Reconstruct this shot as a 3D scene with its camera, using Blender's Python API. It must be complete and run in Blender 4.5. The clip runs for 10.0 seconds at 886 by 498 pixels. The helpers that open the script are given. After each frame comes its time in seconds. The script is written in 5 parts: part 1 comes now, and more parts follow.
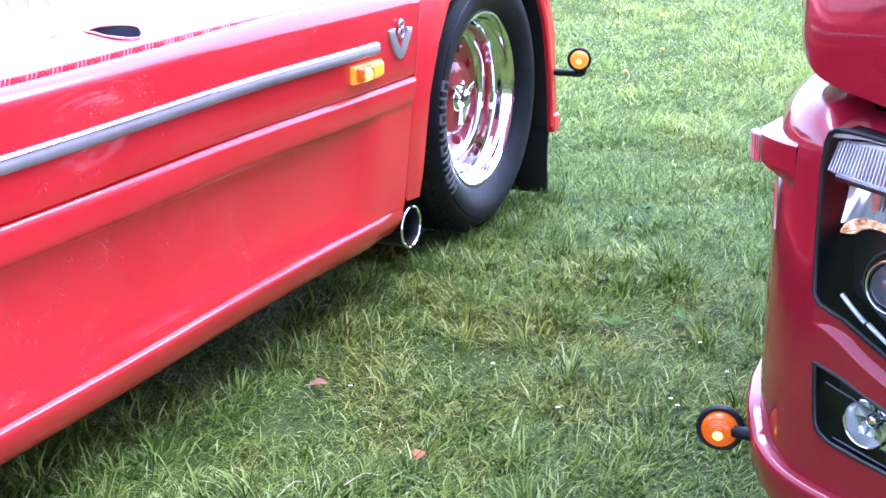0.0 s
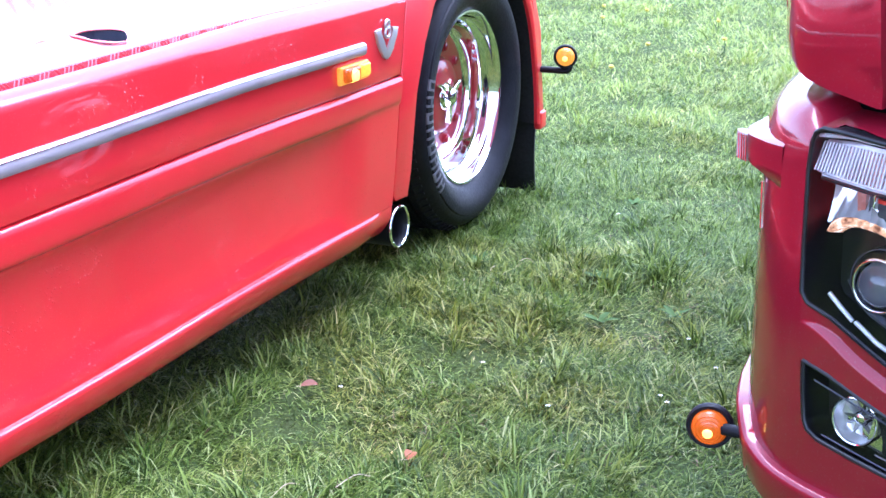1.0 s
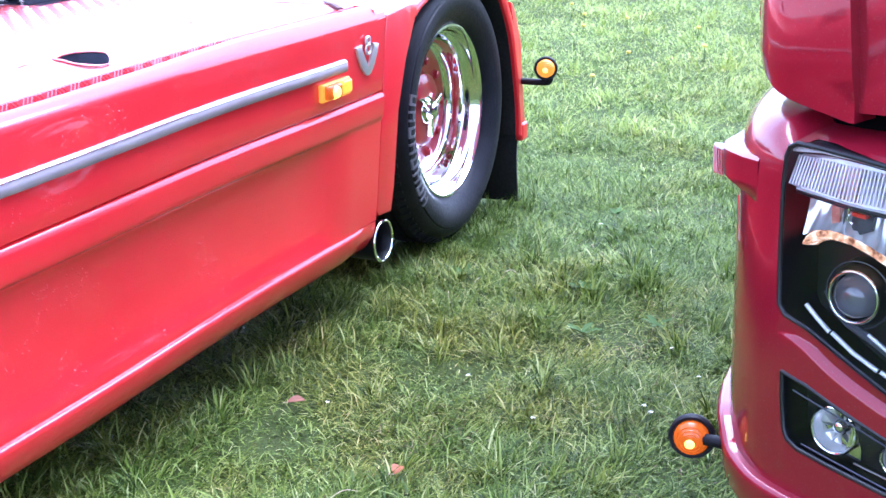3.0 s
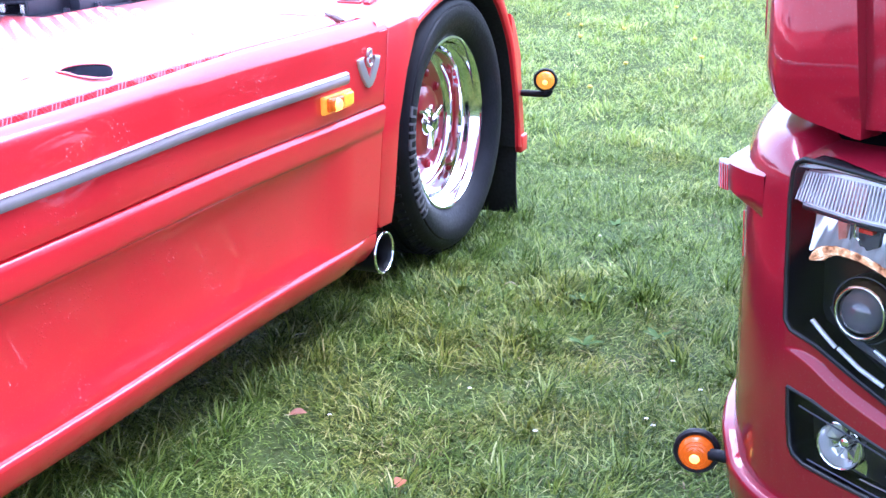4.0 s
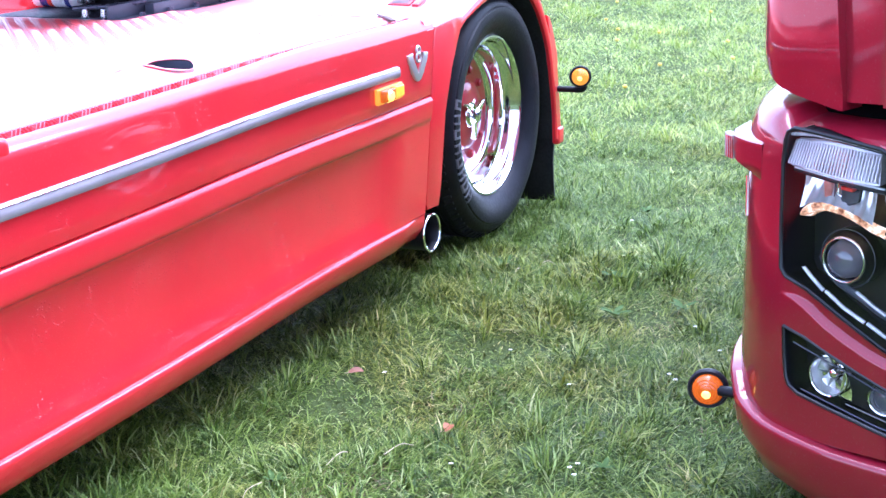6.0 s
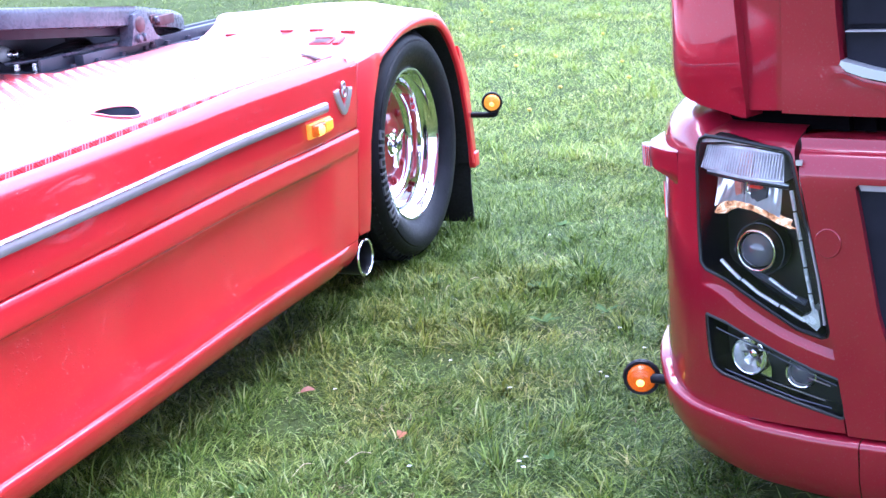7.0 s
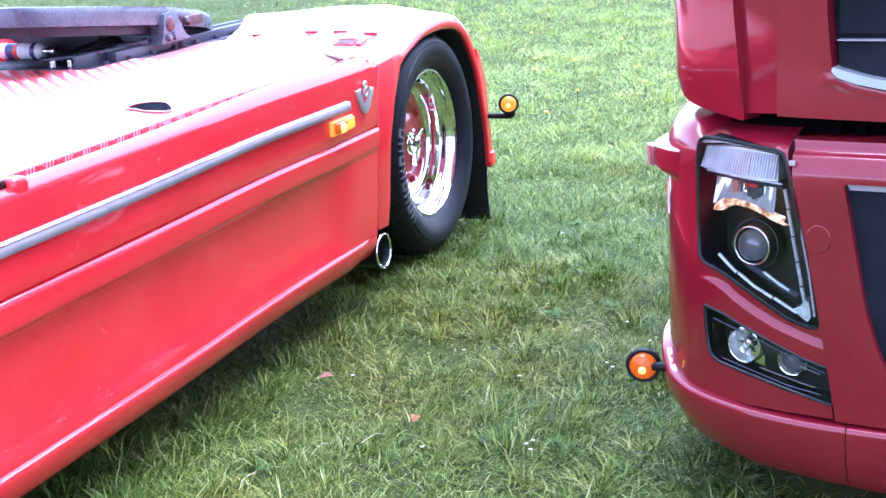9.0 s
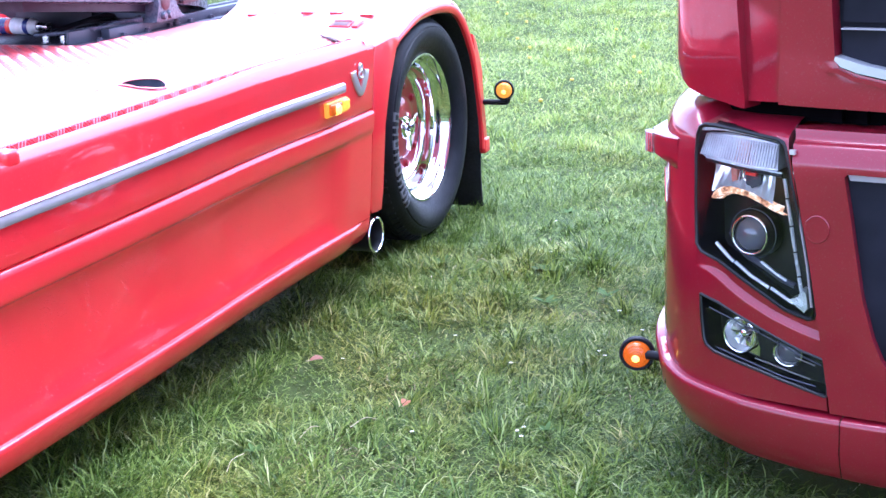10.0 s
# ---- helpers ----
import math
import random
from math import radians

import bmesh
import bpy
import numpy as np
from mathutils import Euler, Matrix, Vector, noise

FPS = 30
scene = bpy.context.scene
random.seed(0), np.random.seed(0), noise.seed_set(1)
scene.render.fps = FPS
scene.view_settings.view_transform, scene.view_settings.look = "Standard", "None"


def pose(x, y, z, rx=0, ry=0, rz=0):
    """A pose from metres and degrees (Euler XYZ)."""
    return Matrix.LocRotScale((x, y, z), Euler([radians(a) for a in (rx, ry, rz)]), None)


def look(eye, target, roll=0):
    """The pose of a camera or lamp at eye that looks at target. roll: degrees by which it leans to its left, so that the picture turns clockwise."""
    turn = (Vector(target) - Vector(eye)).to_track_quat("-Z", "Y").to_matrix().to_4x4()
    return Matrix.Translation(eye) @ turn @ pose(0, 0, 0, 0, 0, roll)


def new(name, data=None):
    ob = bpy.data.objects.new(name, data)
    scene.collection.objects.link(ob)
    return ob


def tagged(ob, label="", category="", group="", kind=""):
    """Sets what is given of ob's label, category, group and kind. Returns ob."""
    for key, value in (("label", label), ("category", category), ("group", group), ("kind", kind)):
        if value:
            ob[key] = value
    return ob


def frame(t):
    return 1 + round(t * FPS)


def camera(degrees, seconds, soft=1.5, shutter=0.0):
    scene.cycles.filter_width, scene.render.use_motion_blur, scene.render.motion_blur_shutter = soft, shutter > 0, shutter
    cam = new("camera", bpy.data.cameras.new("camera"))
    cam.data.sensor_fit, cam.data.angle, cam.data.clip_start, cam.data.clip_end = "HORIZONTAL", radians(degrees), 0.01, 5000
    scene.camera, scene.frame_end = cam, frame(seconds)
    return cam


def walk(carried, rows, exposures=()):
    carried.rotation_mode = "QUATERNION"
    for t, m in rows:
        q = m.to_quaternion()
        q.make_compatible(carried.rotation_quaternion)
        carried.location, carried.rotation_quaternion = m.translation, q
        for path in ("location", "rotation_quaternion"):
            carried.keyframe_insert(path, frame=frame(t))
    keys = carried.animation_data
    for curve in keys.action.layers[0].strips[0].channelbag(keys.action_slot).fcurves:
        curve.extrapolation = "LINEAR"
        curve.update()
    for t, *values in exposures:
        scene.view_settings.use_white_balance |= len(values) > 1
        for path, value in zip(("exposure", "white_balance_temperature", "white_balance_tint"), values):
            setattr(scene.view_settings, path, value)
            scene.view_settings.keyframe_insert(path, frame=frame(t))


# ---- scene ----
SKY, SUN, EXPOSURE, KELVIN, TINT, SUN_UP, SUN_ROUND = 0.15, 1.5, 2.48, 4850, 22, 70, 22
cam = camera(35.1, 10.0)
PATH = [
    (0, (1.790, -4.206, 1.342), (0.978, -2.471, 0.768), 0.1),
    (0.5, (1.788, -4.204, 1.350), (0.983, -2.473, 0.758), 0.0),
    (1, (1.789, -4.210, 1.358), (0.994, -2.470, 0.776), -0.4),
    (1.5, (1.794, -4.215, 1.370), (1.006, -2.469, 0.795), -0.8),
    (2, (1.802, -4.213, 1.375), (1.026, -2.462, 0.799), -0.9),
    (2.5, (1.811, -4.220, 1.378), (1.031, -2.472, 0.801), -1.2),
    (4, (1.785, -4.235, 1.395), (1.014, -2.477, 0.834), -1.0),
    (4.5, (1.782, -4.245, 1.392), (1.016, -2.488, 0.824), -0.8),
    (5, (1.803, -4.317, 1.403), (1.056, -2.543, 0.861), -1.0),
    (5.5, (1.877, -4.418, 1.412), (1.086, -2.659, 0.883), -1.2),
    (5.7, (1.919, -4.496, 1.408), (1.082, -2.762, 0.865), -1.5),
    (6.8, (1.962, -4.838, 1.441), (1.231, -3.056, 0.902), -4.0),
    (7, (1.957, -4.885, 1.451), (1.255, -3.083, 0.942), -4.3),
    (7.5, (1.983, -4.97, 1.464), (1.295, -3.161, 0.961), -2.9),
    (8, (2.058, -5.019, 1.461), (1.337, -3.23, 0.929), -3.2),
    (8.5, (2.067, -5.027, 1.463), (1.343, -3.233, 0.956), -3.8),
    (9, (2.034, -5.057, 1.472), (1.307, -3.263, 0.968), -3.6),
    (9.2, (2.026, -5.059, 1.467), (1.2927, -3.2677, 0.9632), -3.2),
    (9.5, (2.014, -5.062, 1.459), (1.298, -3.264, 0.956), -2.7),
    (10, (2.01, -5.038, 1.452), (1.299, -3.242, 0.932), -2.3),
]
walk(cam, [(t, look(eye, aim, roll)) for t, eye, aim, roll in PATH], exposures=[(0.0, EXPOSURE, KELVIN, TINT), (10.0, EXPOSURE, KELVIN, TINT)])

# ---- light: a bright, thinly overcast day ----
world = bpy.data.worlds.new("sky")
scene.world = world
world.use_nodes = True
wn, wl = world.node_tree.nodes, world.node_tree.links
sky = wn.new("ShaderNodeTexSky")
sky.sky_type, sky.sun_disc = "NISHITA", False
sky.sun_elevation, sky.sun_rotation = radians(SUN_UP), radians(SUN_ROUND)
sky.air_density, sky.dust_density, sky.ozone_density = 1.0, 2.0, 1.0
veil = wn.new("ShaderNodeHueSaturation")          # thin cloud takes most of the blue out of the sky
veil.inputs["Saturation"].default_value = 0.4
wl.new(sky.outputs[0], veil.inputs["Color"])
wl.new(veil.outputs[0], wn["Background"].inputs["Color"])
wn["Background"].inputs["Strength"].default_value = SKY
sun_data = bpy.data.lights.new("sun", "SUN")
sun_data.energy, sun_data.angle, sun_data.color = SUN, radians(60), (1.0, 0.98, 0.95)
sun = new("sun", sun_data)
sun_from = Vector((math.cos(radians(SUN_UP)) * math.sin(radians(SUN_ROUND)), math.cos(radians(SUN_UP)) * math.cos(radians(SUN_ROUND)), math.sin(radians(SUN_UP))))
sun.matrix_world = look(sun_from * 20, (0, 0, 0))


# ---- materials ----
def shader(name):
    m = bpy.data.materials.new(name)
    m.use_nodes = True
    return m, m.node_tree.nodes, m.node_tree.links, m.node_tree.nodes["Principled BSDF"]


def noise_node(n, l, scale, detail=3.0, coords="Object"):
    c = n.new("ShaderNodeTexCoord")
    t = n.new("ShaderNodeTexNoise")
    t.inputs["Scale"].default_value, t.inputs["Detail"].default_value = scale, detail
    l.new(c.outputs[coords], t.inputs["Vector"])
    return t


def ramp_node(n, l, source, stops):
    r = n.new("ShaderNodeValToRGB")
    e = r.color_ramp.elements
    while len(e) < len(stops):
        e.new(0.5)
    for k, (p, c) in enumerate(stops):
        e[k].position, e[k].color = p, (*c, 1)
    l.new(source, r.inputs["Fac"])
    return r


def bump_node(n, l, height, strength, distance, target):
    b = n.new("ShaderNodeBump")
    b.inputs["Strength"].default_value, b.inputs["Distance"].default_value = strength, distance
    l.new(height, b.inputs["Height"])
    l.new(b.outputs[0], target)
    return b


def surface(name, dark, light, rough=(0.4, 0.5), metal=0.0, scale=6.0, bump=0.0, bump_scale=60.0, coat=0.0, spec=0.5):
    """A plain surface with two scales of variation in colour and gloss."""
    m, n, l, p = shader(name)
    big, fine = noise_node(n, l, scale, 4), noise_node(n, l, bump_scale, 3)
    r = ramp_node(n, l, big.outputs["Fac"], [(0.3, dark), (0.7, light)])
    l.new(r.outputs["Color"], p.inputs["Base Color"])
    g = n.new("ShaderNodeMapRange")
    g.inputs["From Min"].default_value, g.inputs["From Max"].default_value = 0.3, 0.7
    g.inputs["To Min"].default_value, g.inputs["To Max"].default_value = rough
    l.new(fine.outputs["Fac"], g.inputs["Value"])
    l.new(g.outputs[0], p.inputs["Roughness"])
    p.inputs["Metallic"].default_value = metal
    p.inputs["Coat Weight"].default_value = coat
    p.inputs["Coat Roughness"].default_value = 0.04
    p.inputs["Specular IOR Level"].default_value = spec
    if bump:
        bump_node(n, l, fine.outputs["Fac"], bump, 0.002, p.inputs["Normal"])
    return m


def wet_paint(name, dark, light, drops=0.35, rough=0.32, coat=1.0, drop_scale=70.0, metal=0.0, coat_ior=1.5, coat_rough=0.03):
    """Car paint under a clear coat, with rain drops standing on it and a fine film of road dust."""
    m, n, l, p = shader(name)
    big = noise_node(n, l, 2.2, 5)
    r = ramp_node(n, l, big.outputs["Fac"], [(0.25, dark), (0.75, light)])
    dust = noise_node(n, l, 240, 2)
    d = ramp_node(n, l, dust.outputs["Fac"], [(0.60, (0, 0, 0)), (0.74, (0.32, 0.32, 0.32))])
    mix = n.new("ShaderNodeMix")
    mix.data_type = "RGBA"
    l.new(d.outputs["Color"], mix.inputs["Factor"])
    l.new(r.outputs["Color"], mix.inputs["A"])
    mix.inputs["B"].default_value = (light[0] * 0.9, light[1] + 0.06, light[2] + 0.06, 1)
    l.new(mix.outputs["Result"], p.inputs["Base Color"])
    p.inputs["Roughness"].default_value, p.inputs["Metallic"].default_value = rough, metal
    p.inputs["Coat Weight"].default_value, p.inputs["Coat Roughness"].default_value = coat, coat_rough
    p.inputs["Coat IOR"].default_value = coat_ior
    p.inputs["Specular IOR Level"].default_value = 0.12
    c = n.new("ShaderNodeTexCoord")
    v = n.new("ShaderNodeTexVoronoi")
    v.inputs["Scale"].default_value = drop_scale
    l.new(c.outputs["Object"], v.inputs["Vector"])
    bead = ramp_node(n, l, v.outputs["Distance"], [(0.10, (1, 1, 1)), (0.24, (0, 0, 0))])
    keep = noise_node(n, l, 9, 2)
    k = ramp_node(n, l, keep.outputs["Fac"], [(0.50, (0, 0, 0)), (0.62, (1, 1, 1))])
    mul = n.new("ShaderNodeMath")
    mul.operation = "MULTIPLY"
    l.new(bead.outputs["Color"], mul.inputs[0])
    l.new(k.outputs["Color"], mul.inputs[1])
    bump_node(n, l, mul.outputs[0], drops, 0.003, p.inputs["Coat Normal"])
    wave = noise_node(n, l, 3.0, 2)
    bump_node(n, l, wave.outputs["Fac"], 0.015, 0.02, p.inputs["Normal"])
    return m


def glowing(name, colour, strength, base):
    m, n, l, p = shader(name)
    t = noise_node(n, l, 90, 2)
    r = ramp_node(n, l, t.outputs["Fac"], [(0.3, tuple(0.7 * v for v in base)), (0.7, base)])
    l.new(r.outputs["Color"], p.inputs["Base Color"])
    p.inputs["Roughness"].default_value = 0.15
    p.inputs["Emission Color"].default_value, p.inputs["Emission Strength"].default_value = (*colour, 1), strength
    return m


def clear(name, tint=(1, 1, 1), gloss=1.0):
    """A thin clear pane: see-through, with a mirror sheen that grows at a slant."""
    m, n, l, p = shader(name)
    n.remove(p)
    t, g, x, f = n.new("ShaderNodeBsdfTransparent"), n.new("ShaderNodeBsdfGlossy"), n.new("ShaderNodeMixShader"), n.new("ShaderNodeFresnel")
    t.inputs["Color"].default_value, g.inputs["Roughness"].default_value = (*tint, 1), 0.02
    f.inputs["IOR"].default_value = 1.45
    l.new(f.outputs[0], x.inputs[0])
    l.new(t.outputs[0], x.inputs[1])
    l.new(g.outputs[0], x.inputs[2])
    l.new(x.outputs[0], n["Material Output"].inputs["Surface"])
    return m


RED = wet_paint("red_paint", (0.71, 0.022, 0.030), (0.79, 0.030, 0.039), drops=0.75, drop_scale=95, coat_ior=1.52)
DECK_RED = wet_paint("wet_red_deck", (0.62, 0.02, 0.03), (0.75, 0.04, 0.05), drops=0.2, rough=0.2, drop_scale=40, coat_ior=3.1, coat_rough=0.42)
MAROON = wet_paint("maroon_paint", (0.205, 0.005, 0.017), (0.26, 0.008, 0.023), drops=0.06, rough=0.34, metal=0.2, coat_ior=1.6, coat_rough=0.05)
HUB_RED = wet_paint("hub_paint", (0.30, 0.016, 0.026), (0.40, 0.024, 0.038), drops=0.1, rough=0.35)
SATIN = surface("satin_silver", (0.55, 0.54, 0.56), (0.66, 0.65, 0.67), (0.28, 0.36), 0.6, 4)
CHROME = surface("chrome", (0.82, 0.82, 0.84), (0.9, 0.9, 0.92), (0.03, 0.06), 1.0, 5)
ALLOY = surface("alloy", (0.55, 0.55, 0.57), (0.72, 0.72, 0.74), (0.2, 0.32), 1.0, 12, 0.1, 150)
TRIM = surface("brushed_trim", (0.33, 0.295, 0.32), (0.42, 0.38, 0.405), (0.40, 0.55), 0.2, 9, 0.1, 220)
RUBBER = surface("rubber", (0.006, 0.006, 0.009), (0.012, 0.0115, 0.017), (0.40, 0.58), 0, 14, 0.5, 120, spec=0.22)
LETTER = surface("rubber_lettering", (0.09, 0.088, 0.10), (0.17, 0.166, 0.185), (0.4, 0.55), 0, 30, 0.2, 200)
PLASTIC = surface("black_plastic", (0.005, 0.005, 0.007), (0.010, 0.010, 0.013), (0.3, 0.45), 0, 10, 0.15, 180)
FLAP = surface("flap_rubber", (0.006, 0.006, 0.007), (0.014, 0.014, 0.016), (0.6, 0.8), 0, 9, 0.2, 90)
STEEL = surface("greased_steel", (0.055, 0.057, 0.085), (0.115, 0.12, 0.16), (0.20, 0.36), 0.15, 7, 0.25, 60)
RAIL = surface("rail_paint", (0.042, 0.044, 0.066), (0.085, 0.088, 0.118), (0.35, 0.55), 0, 8, 0.3, 70, spec=0.4)
# darker version of the rail paint, painting the shade under the coupling plate
SHADED_IRON = surface("shaded_iron", (0.014, 0.013, 0.024), (0.034, 0.032, 0.050), (0.35, 0.6), 0, 9, 0.3, 80, spec=0.3)
RUST = surface("rusty_bracket", (0.06, 0.028, 0.034), (0.13, 0.07, 0.078), (0.5, 0.7), 0.2, 30, 0.5, 120)
AMBER = glowing("amber_lens", (1.0, 0.40, 0.03), 0.16, (0.8, 0.2, 0.01))
AMBER_HOT = glowing("amber_bulb", (1.0, 0.48, 0.04), 0.55, (1.0, 0.7, 0.2))
# near-black without sheen: holds the shade of the bumper gap in its colour
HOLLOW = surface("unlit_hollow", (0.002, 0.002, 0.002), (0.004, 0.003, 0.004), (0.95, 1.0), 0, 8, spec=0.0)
BOWL = surface("lamp_bowl", (0.92, 0.92, 0.92), (0.98, 0.98, 0.98), (0.08, 0.18), 0.62, 20, 0.1, 40)
AMBER_DIM = glowing("amber_shell", (1.0, 0.17, 0.0), 0.07, (0.55, 0.10, 0.005))
YELLOW = glowing("yellow_lens", (1.0, 0.50, 0.03), 0.22, (0.8, 0.32, 0.02))
REFLECTOR = surface("reflector", (0.8, 0.8, 0.83), (0.95, 0.95, 0.97), (0.04, 0.1), 1.0, 20, 0.1, 40)
# copper band: its glints are put into the colour and made to glow
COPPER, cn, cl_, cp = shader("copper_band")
glint = noise_node(cn, cl_, 55, 4)
tone = ramp_node(cn, cl_, glint.outputs["Fac"], [(0.36, (0.16, 0.06, 0.03)), (0.50, (0.75, 0.38, 0.18)), (0.62, (1.0, 0.82, 0.58))])
cl_.new(tone.outputs["Color"], cp.inputs["Base Color"])
cl_.new(tone.outputs["Color"], cp.inputs["Emission Color"])
cp.inputs["Emission Strength"].default_value, cp.inputs["Roughness"].default_value = 0.22, 0.2
RIBBED = surface("ribbed_lens", (0.58, 0.54, 0.56), (0.78, 0.74, 0.76), (0.06, 0.14), 0.4, 40, 0.1, 90)
STRIP = surface("light_guide", (0.6, 0.62, 0.66), (0.9, 0.92, 0.95), (0.15, 0.3), 0.3, 40)
DARKGLASS = surface("dark_mesh", (0.008, 0.008, 0.013), (0.018, 0.017, 0.026), (0.4, 0.55), 0, 8, 0.1, 120, spec=0.12)
CANRED = surface("can_red", (0.5, 0.03, 0.02), (0.65, 0.06, 0.03), (0.2, 0.3), 0, 30)
GLASS = clear("clear_pane")
CORE = surface("orange_core", (0.42, 0.20, 0.14), (0.56, 0.32, 0.25), (0.15, 0.3), 0.2, 60, 0.2, 120)
LENS = surface("projector_glass", (0.09, 0.09, 0.11), (0.15, 0.15, 0.18), (0.02, 0.05), 0, 12, 0, 50, 1.0)


# ---- building tools ----
def thing(name, label, category, group="", at=(0, 0, 0), kind=""):
    ob = new(name)
    ob.location = at
    ob.empty_display_size = 0.1
    return tagged(ob, label, category, group, kind)


def place(ob, parent):
    ob.parent = parent
    ob.matrix_parent_inverse = Matrix() if parent.parent else parent.matrix_basis.inverted()
    return ob


def mesh_of(name, bm, material, smooth=40):
    bmesh.ops.recalc_face_normals(bm, faces=bm.faces)
    me = bpy.data.meshes.new(name)
    if smooth:
        for f in bm.faces:
            f.smooth = True
        for e in bm.edges:
            if len(e.link_faces) == 2 and e.calc_face_angle(0) > radians(smooth):
                e.smooth = False
    bm.to_mesh(me)
    bm.free()
    me.materials.append(material)
    return me


def part(name, bm, material, parent=None, label="", smooth=40):
    """Links a bmesh, built in world places, as one mesh under a thing or under a part."""
    ob = new(name, mesh_of(name, bm, material, smooth))
    if parent:
        place(ob, parent)
    return tagged(ob, label)


def join(*bms):
    out = bmesh.new()
    for b in bms:
        me = bpy.data.meshes.new("joined")
        b.to_mesh(me)
        out.from_mesh(me)
        b.free()
        bpy.data.meshes.remove(me)
    return out


def moved(bm, m):
    bmesh.ops.transform(bm, matrix=m, verts=bm.verts)
    return bm


def box(lo, hi, bevel=0.0, segs=2):
    bm = bmesh.new()
    bmesh.ops.create_cube(bm, size=1)
    for v in bm.verts:
        v.co = [lo[k] + (v.co[k] + 0.5) * (hi[k] - lo[k]) for k in range(3)]
    if bevel:
        bmesh.ops.bevel(bm, geom=bm.edges[:], offset=bevel, segments=segs, profile=0.6, affect="EDGES")
    return bm


def turned(profile, segs=48, closed=False):
    """Turns (radius, height) points about the z axis; the ends are capped where they meet it."""
    bm = bmesh.new()
    rings = []
    for r, h in profile:
        if r < 1e-6:
            rings.append([bm.verts.new((0, 0, h))])
        else:
            rings.append([bm.verts.new((r * math.cos(2 * math.pi * k / segs), r * math.sin(2 * math.pi * k / segs), h)) for k in range(segs)])
    pairs = list(zip(rings, rings[1:])) + ([(rings[-1], rings[0])] if closed else [])
    for a, b in pairs:
        for k in range(segs):
            q = (k + 1) % segs
            vs = [a[k % len(a)], a[q % len(a)], b[q % len(b)], b[k % len(b)]]
            vs = list(dict.fromkeys(vs))
            if len(vs) > 2:
                bm.faces.new(vs)
    return bm


def tube(path, radius, segs=12, cap=True):
    """A round bar along a path of points."""
    bm = bmesh.new()
    pts = [Vector(p) for p in path]
    side = None
    rings = []
    for k, p in enumerate(pts):
        d = (pts[min(k + 1, len(pts) - 1)] - pts[max(k - 1, 0)]).normalized()
        if side is None:
            side = d.orthogonal().normalized()
        side = (side - d * side.dot(d)).normalized()
        up = d.cross(side)
        r = radius[k] if isinstance(radius, (list, tuple)) else radius
        rings.append([bm.verts.new(p + r * (math.cos(2 * math.pi * j / segs) * side + math.sin(2 * math.pi * j / segs) * up)) for j in range(segs)])
    for a, b in zip(rings, rings[1:]):
        for j in range(segs):
            bm.faces.new((a[j], a[(j + 1) % segs], b[(j + 1) % segs], b[j]))
    if cap:
        bm.faces.new(rings[0][::-1])
        bm.faces.new(rings[-1])
    return bm


def ring(radius, thick, segs=40, sides=10):
    return turned([(radius + thick * math.cos(2 * math.pi * k / sides), thick * math.sin(2 * math.pi * k / sides)) for k in range(sides)], segs, closed=True)


def sheet(rows):
    """A grid of points as a surface."""
    bm = bmesh.new()
    vs = [[bm.verts.new(p) for p in row] for row in rows]
    for a, b in zip(vs, vs[1:]):
        for k in range(len(a) - 1):
            bm.faces.new((a[k], a[k + 1], b[k + 1], b[k]))
    return bm


def thick(bm, depth):
    bmesh.ops.recalc_face_normals(bm, faces=bm.faces)
    bmesh.ops.solidify(bm, geom=bm.faces[:], thickness=depth)
    return bm


def prism(outline, lo, hi, axis=0, bevel=0.0):
    """A flat outline, (a, b) points, drawn out along an axis from lo to hi."""
    bm = bmesh.new()
    def put(a, b, h):
        c = [a, b]
        c.insert(axis, h)
        return bm.verts.new(c)
    low, high = [put(a, b, lo) for a, b in outline], [put(a, b, hi) for a, b in outline]
    bm.faces.new(low[::-1])
    top = bm.faces.new(high)
    for k in range(len(outline)):
        q = (k + 1) % len(outline)
        bm.faces.new((low[k], low[q], high[q], high[k]))
    if bevel:
        bmesh.ops.bevel(bm, geom=list(top.edges), offset=bevel, segments=2, profile=0.6, affect="EDGES")
    return bm


def spline(points, per=8):
    """A smooth line through the points (Catmull-Rom)."""
    p = np.array(points, float)
    e = np.vstack([2 * p[0] - p[1], p, 2 * p[-1] - p[-2]])
    out = []
    for k in range(1, len(e) - 2):
        a, b, c, d = e[k - 1:k + 3]
        for j in range(per):
            t = j / per
            out.append(0.5 * (2 * b + (c - a) * t + (2 * a - 5 * b + 4 * c - d) * t * t + (3 * b - a - 3 * c + d) * t ** 3))
    return np.array(out + [p[-1]])


def step(x, a, b):
    u = min(max((x - a) / (b - a), 0.0), 1.0)
    return u * u * (3 - 2 * u)


ABOUT_X = Matrix.Rotation(radians(90), 4, "Y")        # the z axis of a turned thing to +x
ABOUT_Y = Matrix.Rotation(radians(90), 4, "X")        # the z axis of a turned thing to -y


def at_x(bm, x, y, z):
    return moved(bm, Matrix.Translation((x, y, z)) @ ABOUT_X)


# ================= the red tractor unit =================
# its flank lies at x = 0 and its length along y; the rear axle is at y = 0
truck = thing("tractor_unit", "bright red wet tractor unit with chrome rear wheel, standing on grass", "truck", at=(-1.25, -1.4, 0.0))


def rise(y):
    """The slight rake of the bodywork towards its tail, with a little camber along it."""
    return 0.010 * (y + 0.8) + 0.008 * math.exp(-((y + 1.45) / 0.45) ** 2)


SEAM = [(0.16, -0.69), (0.31, -0.655), (0.60, -0.60), (0.86, -0.548), (0.93, -0.54)]


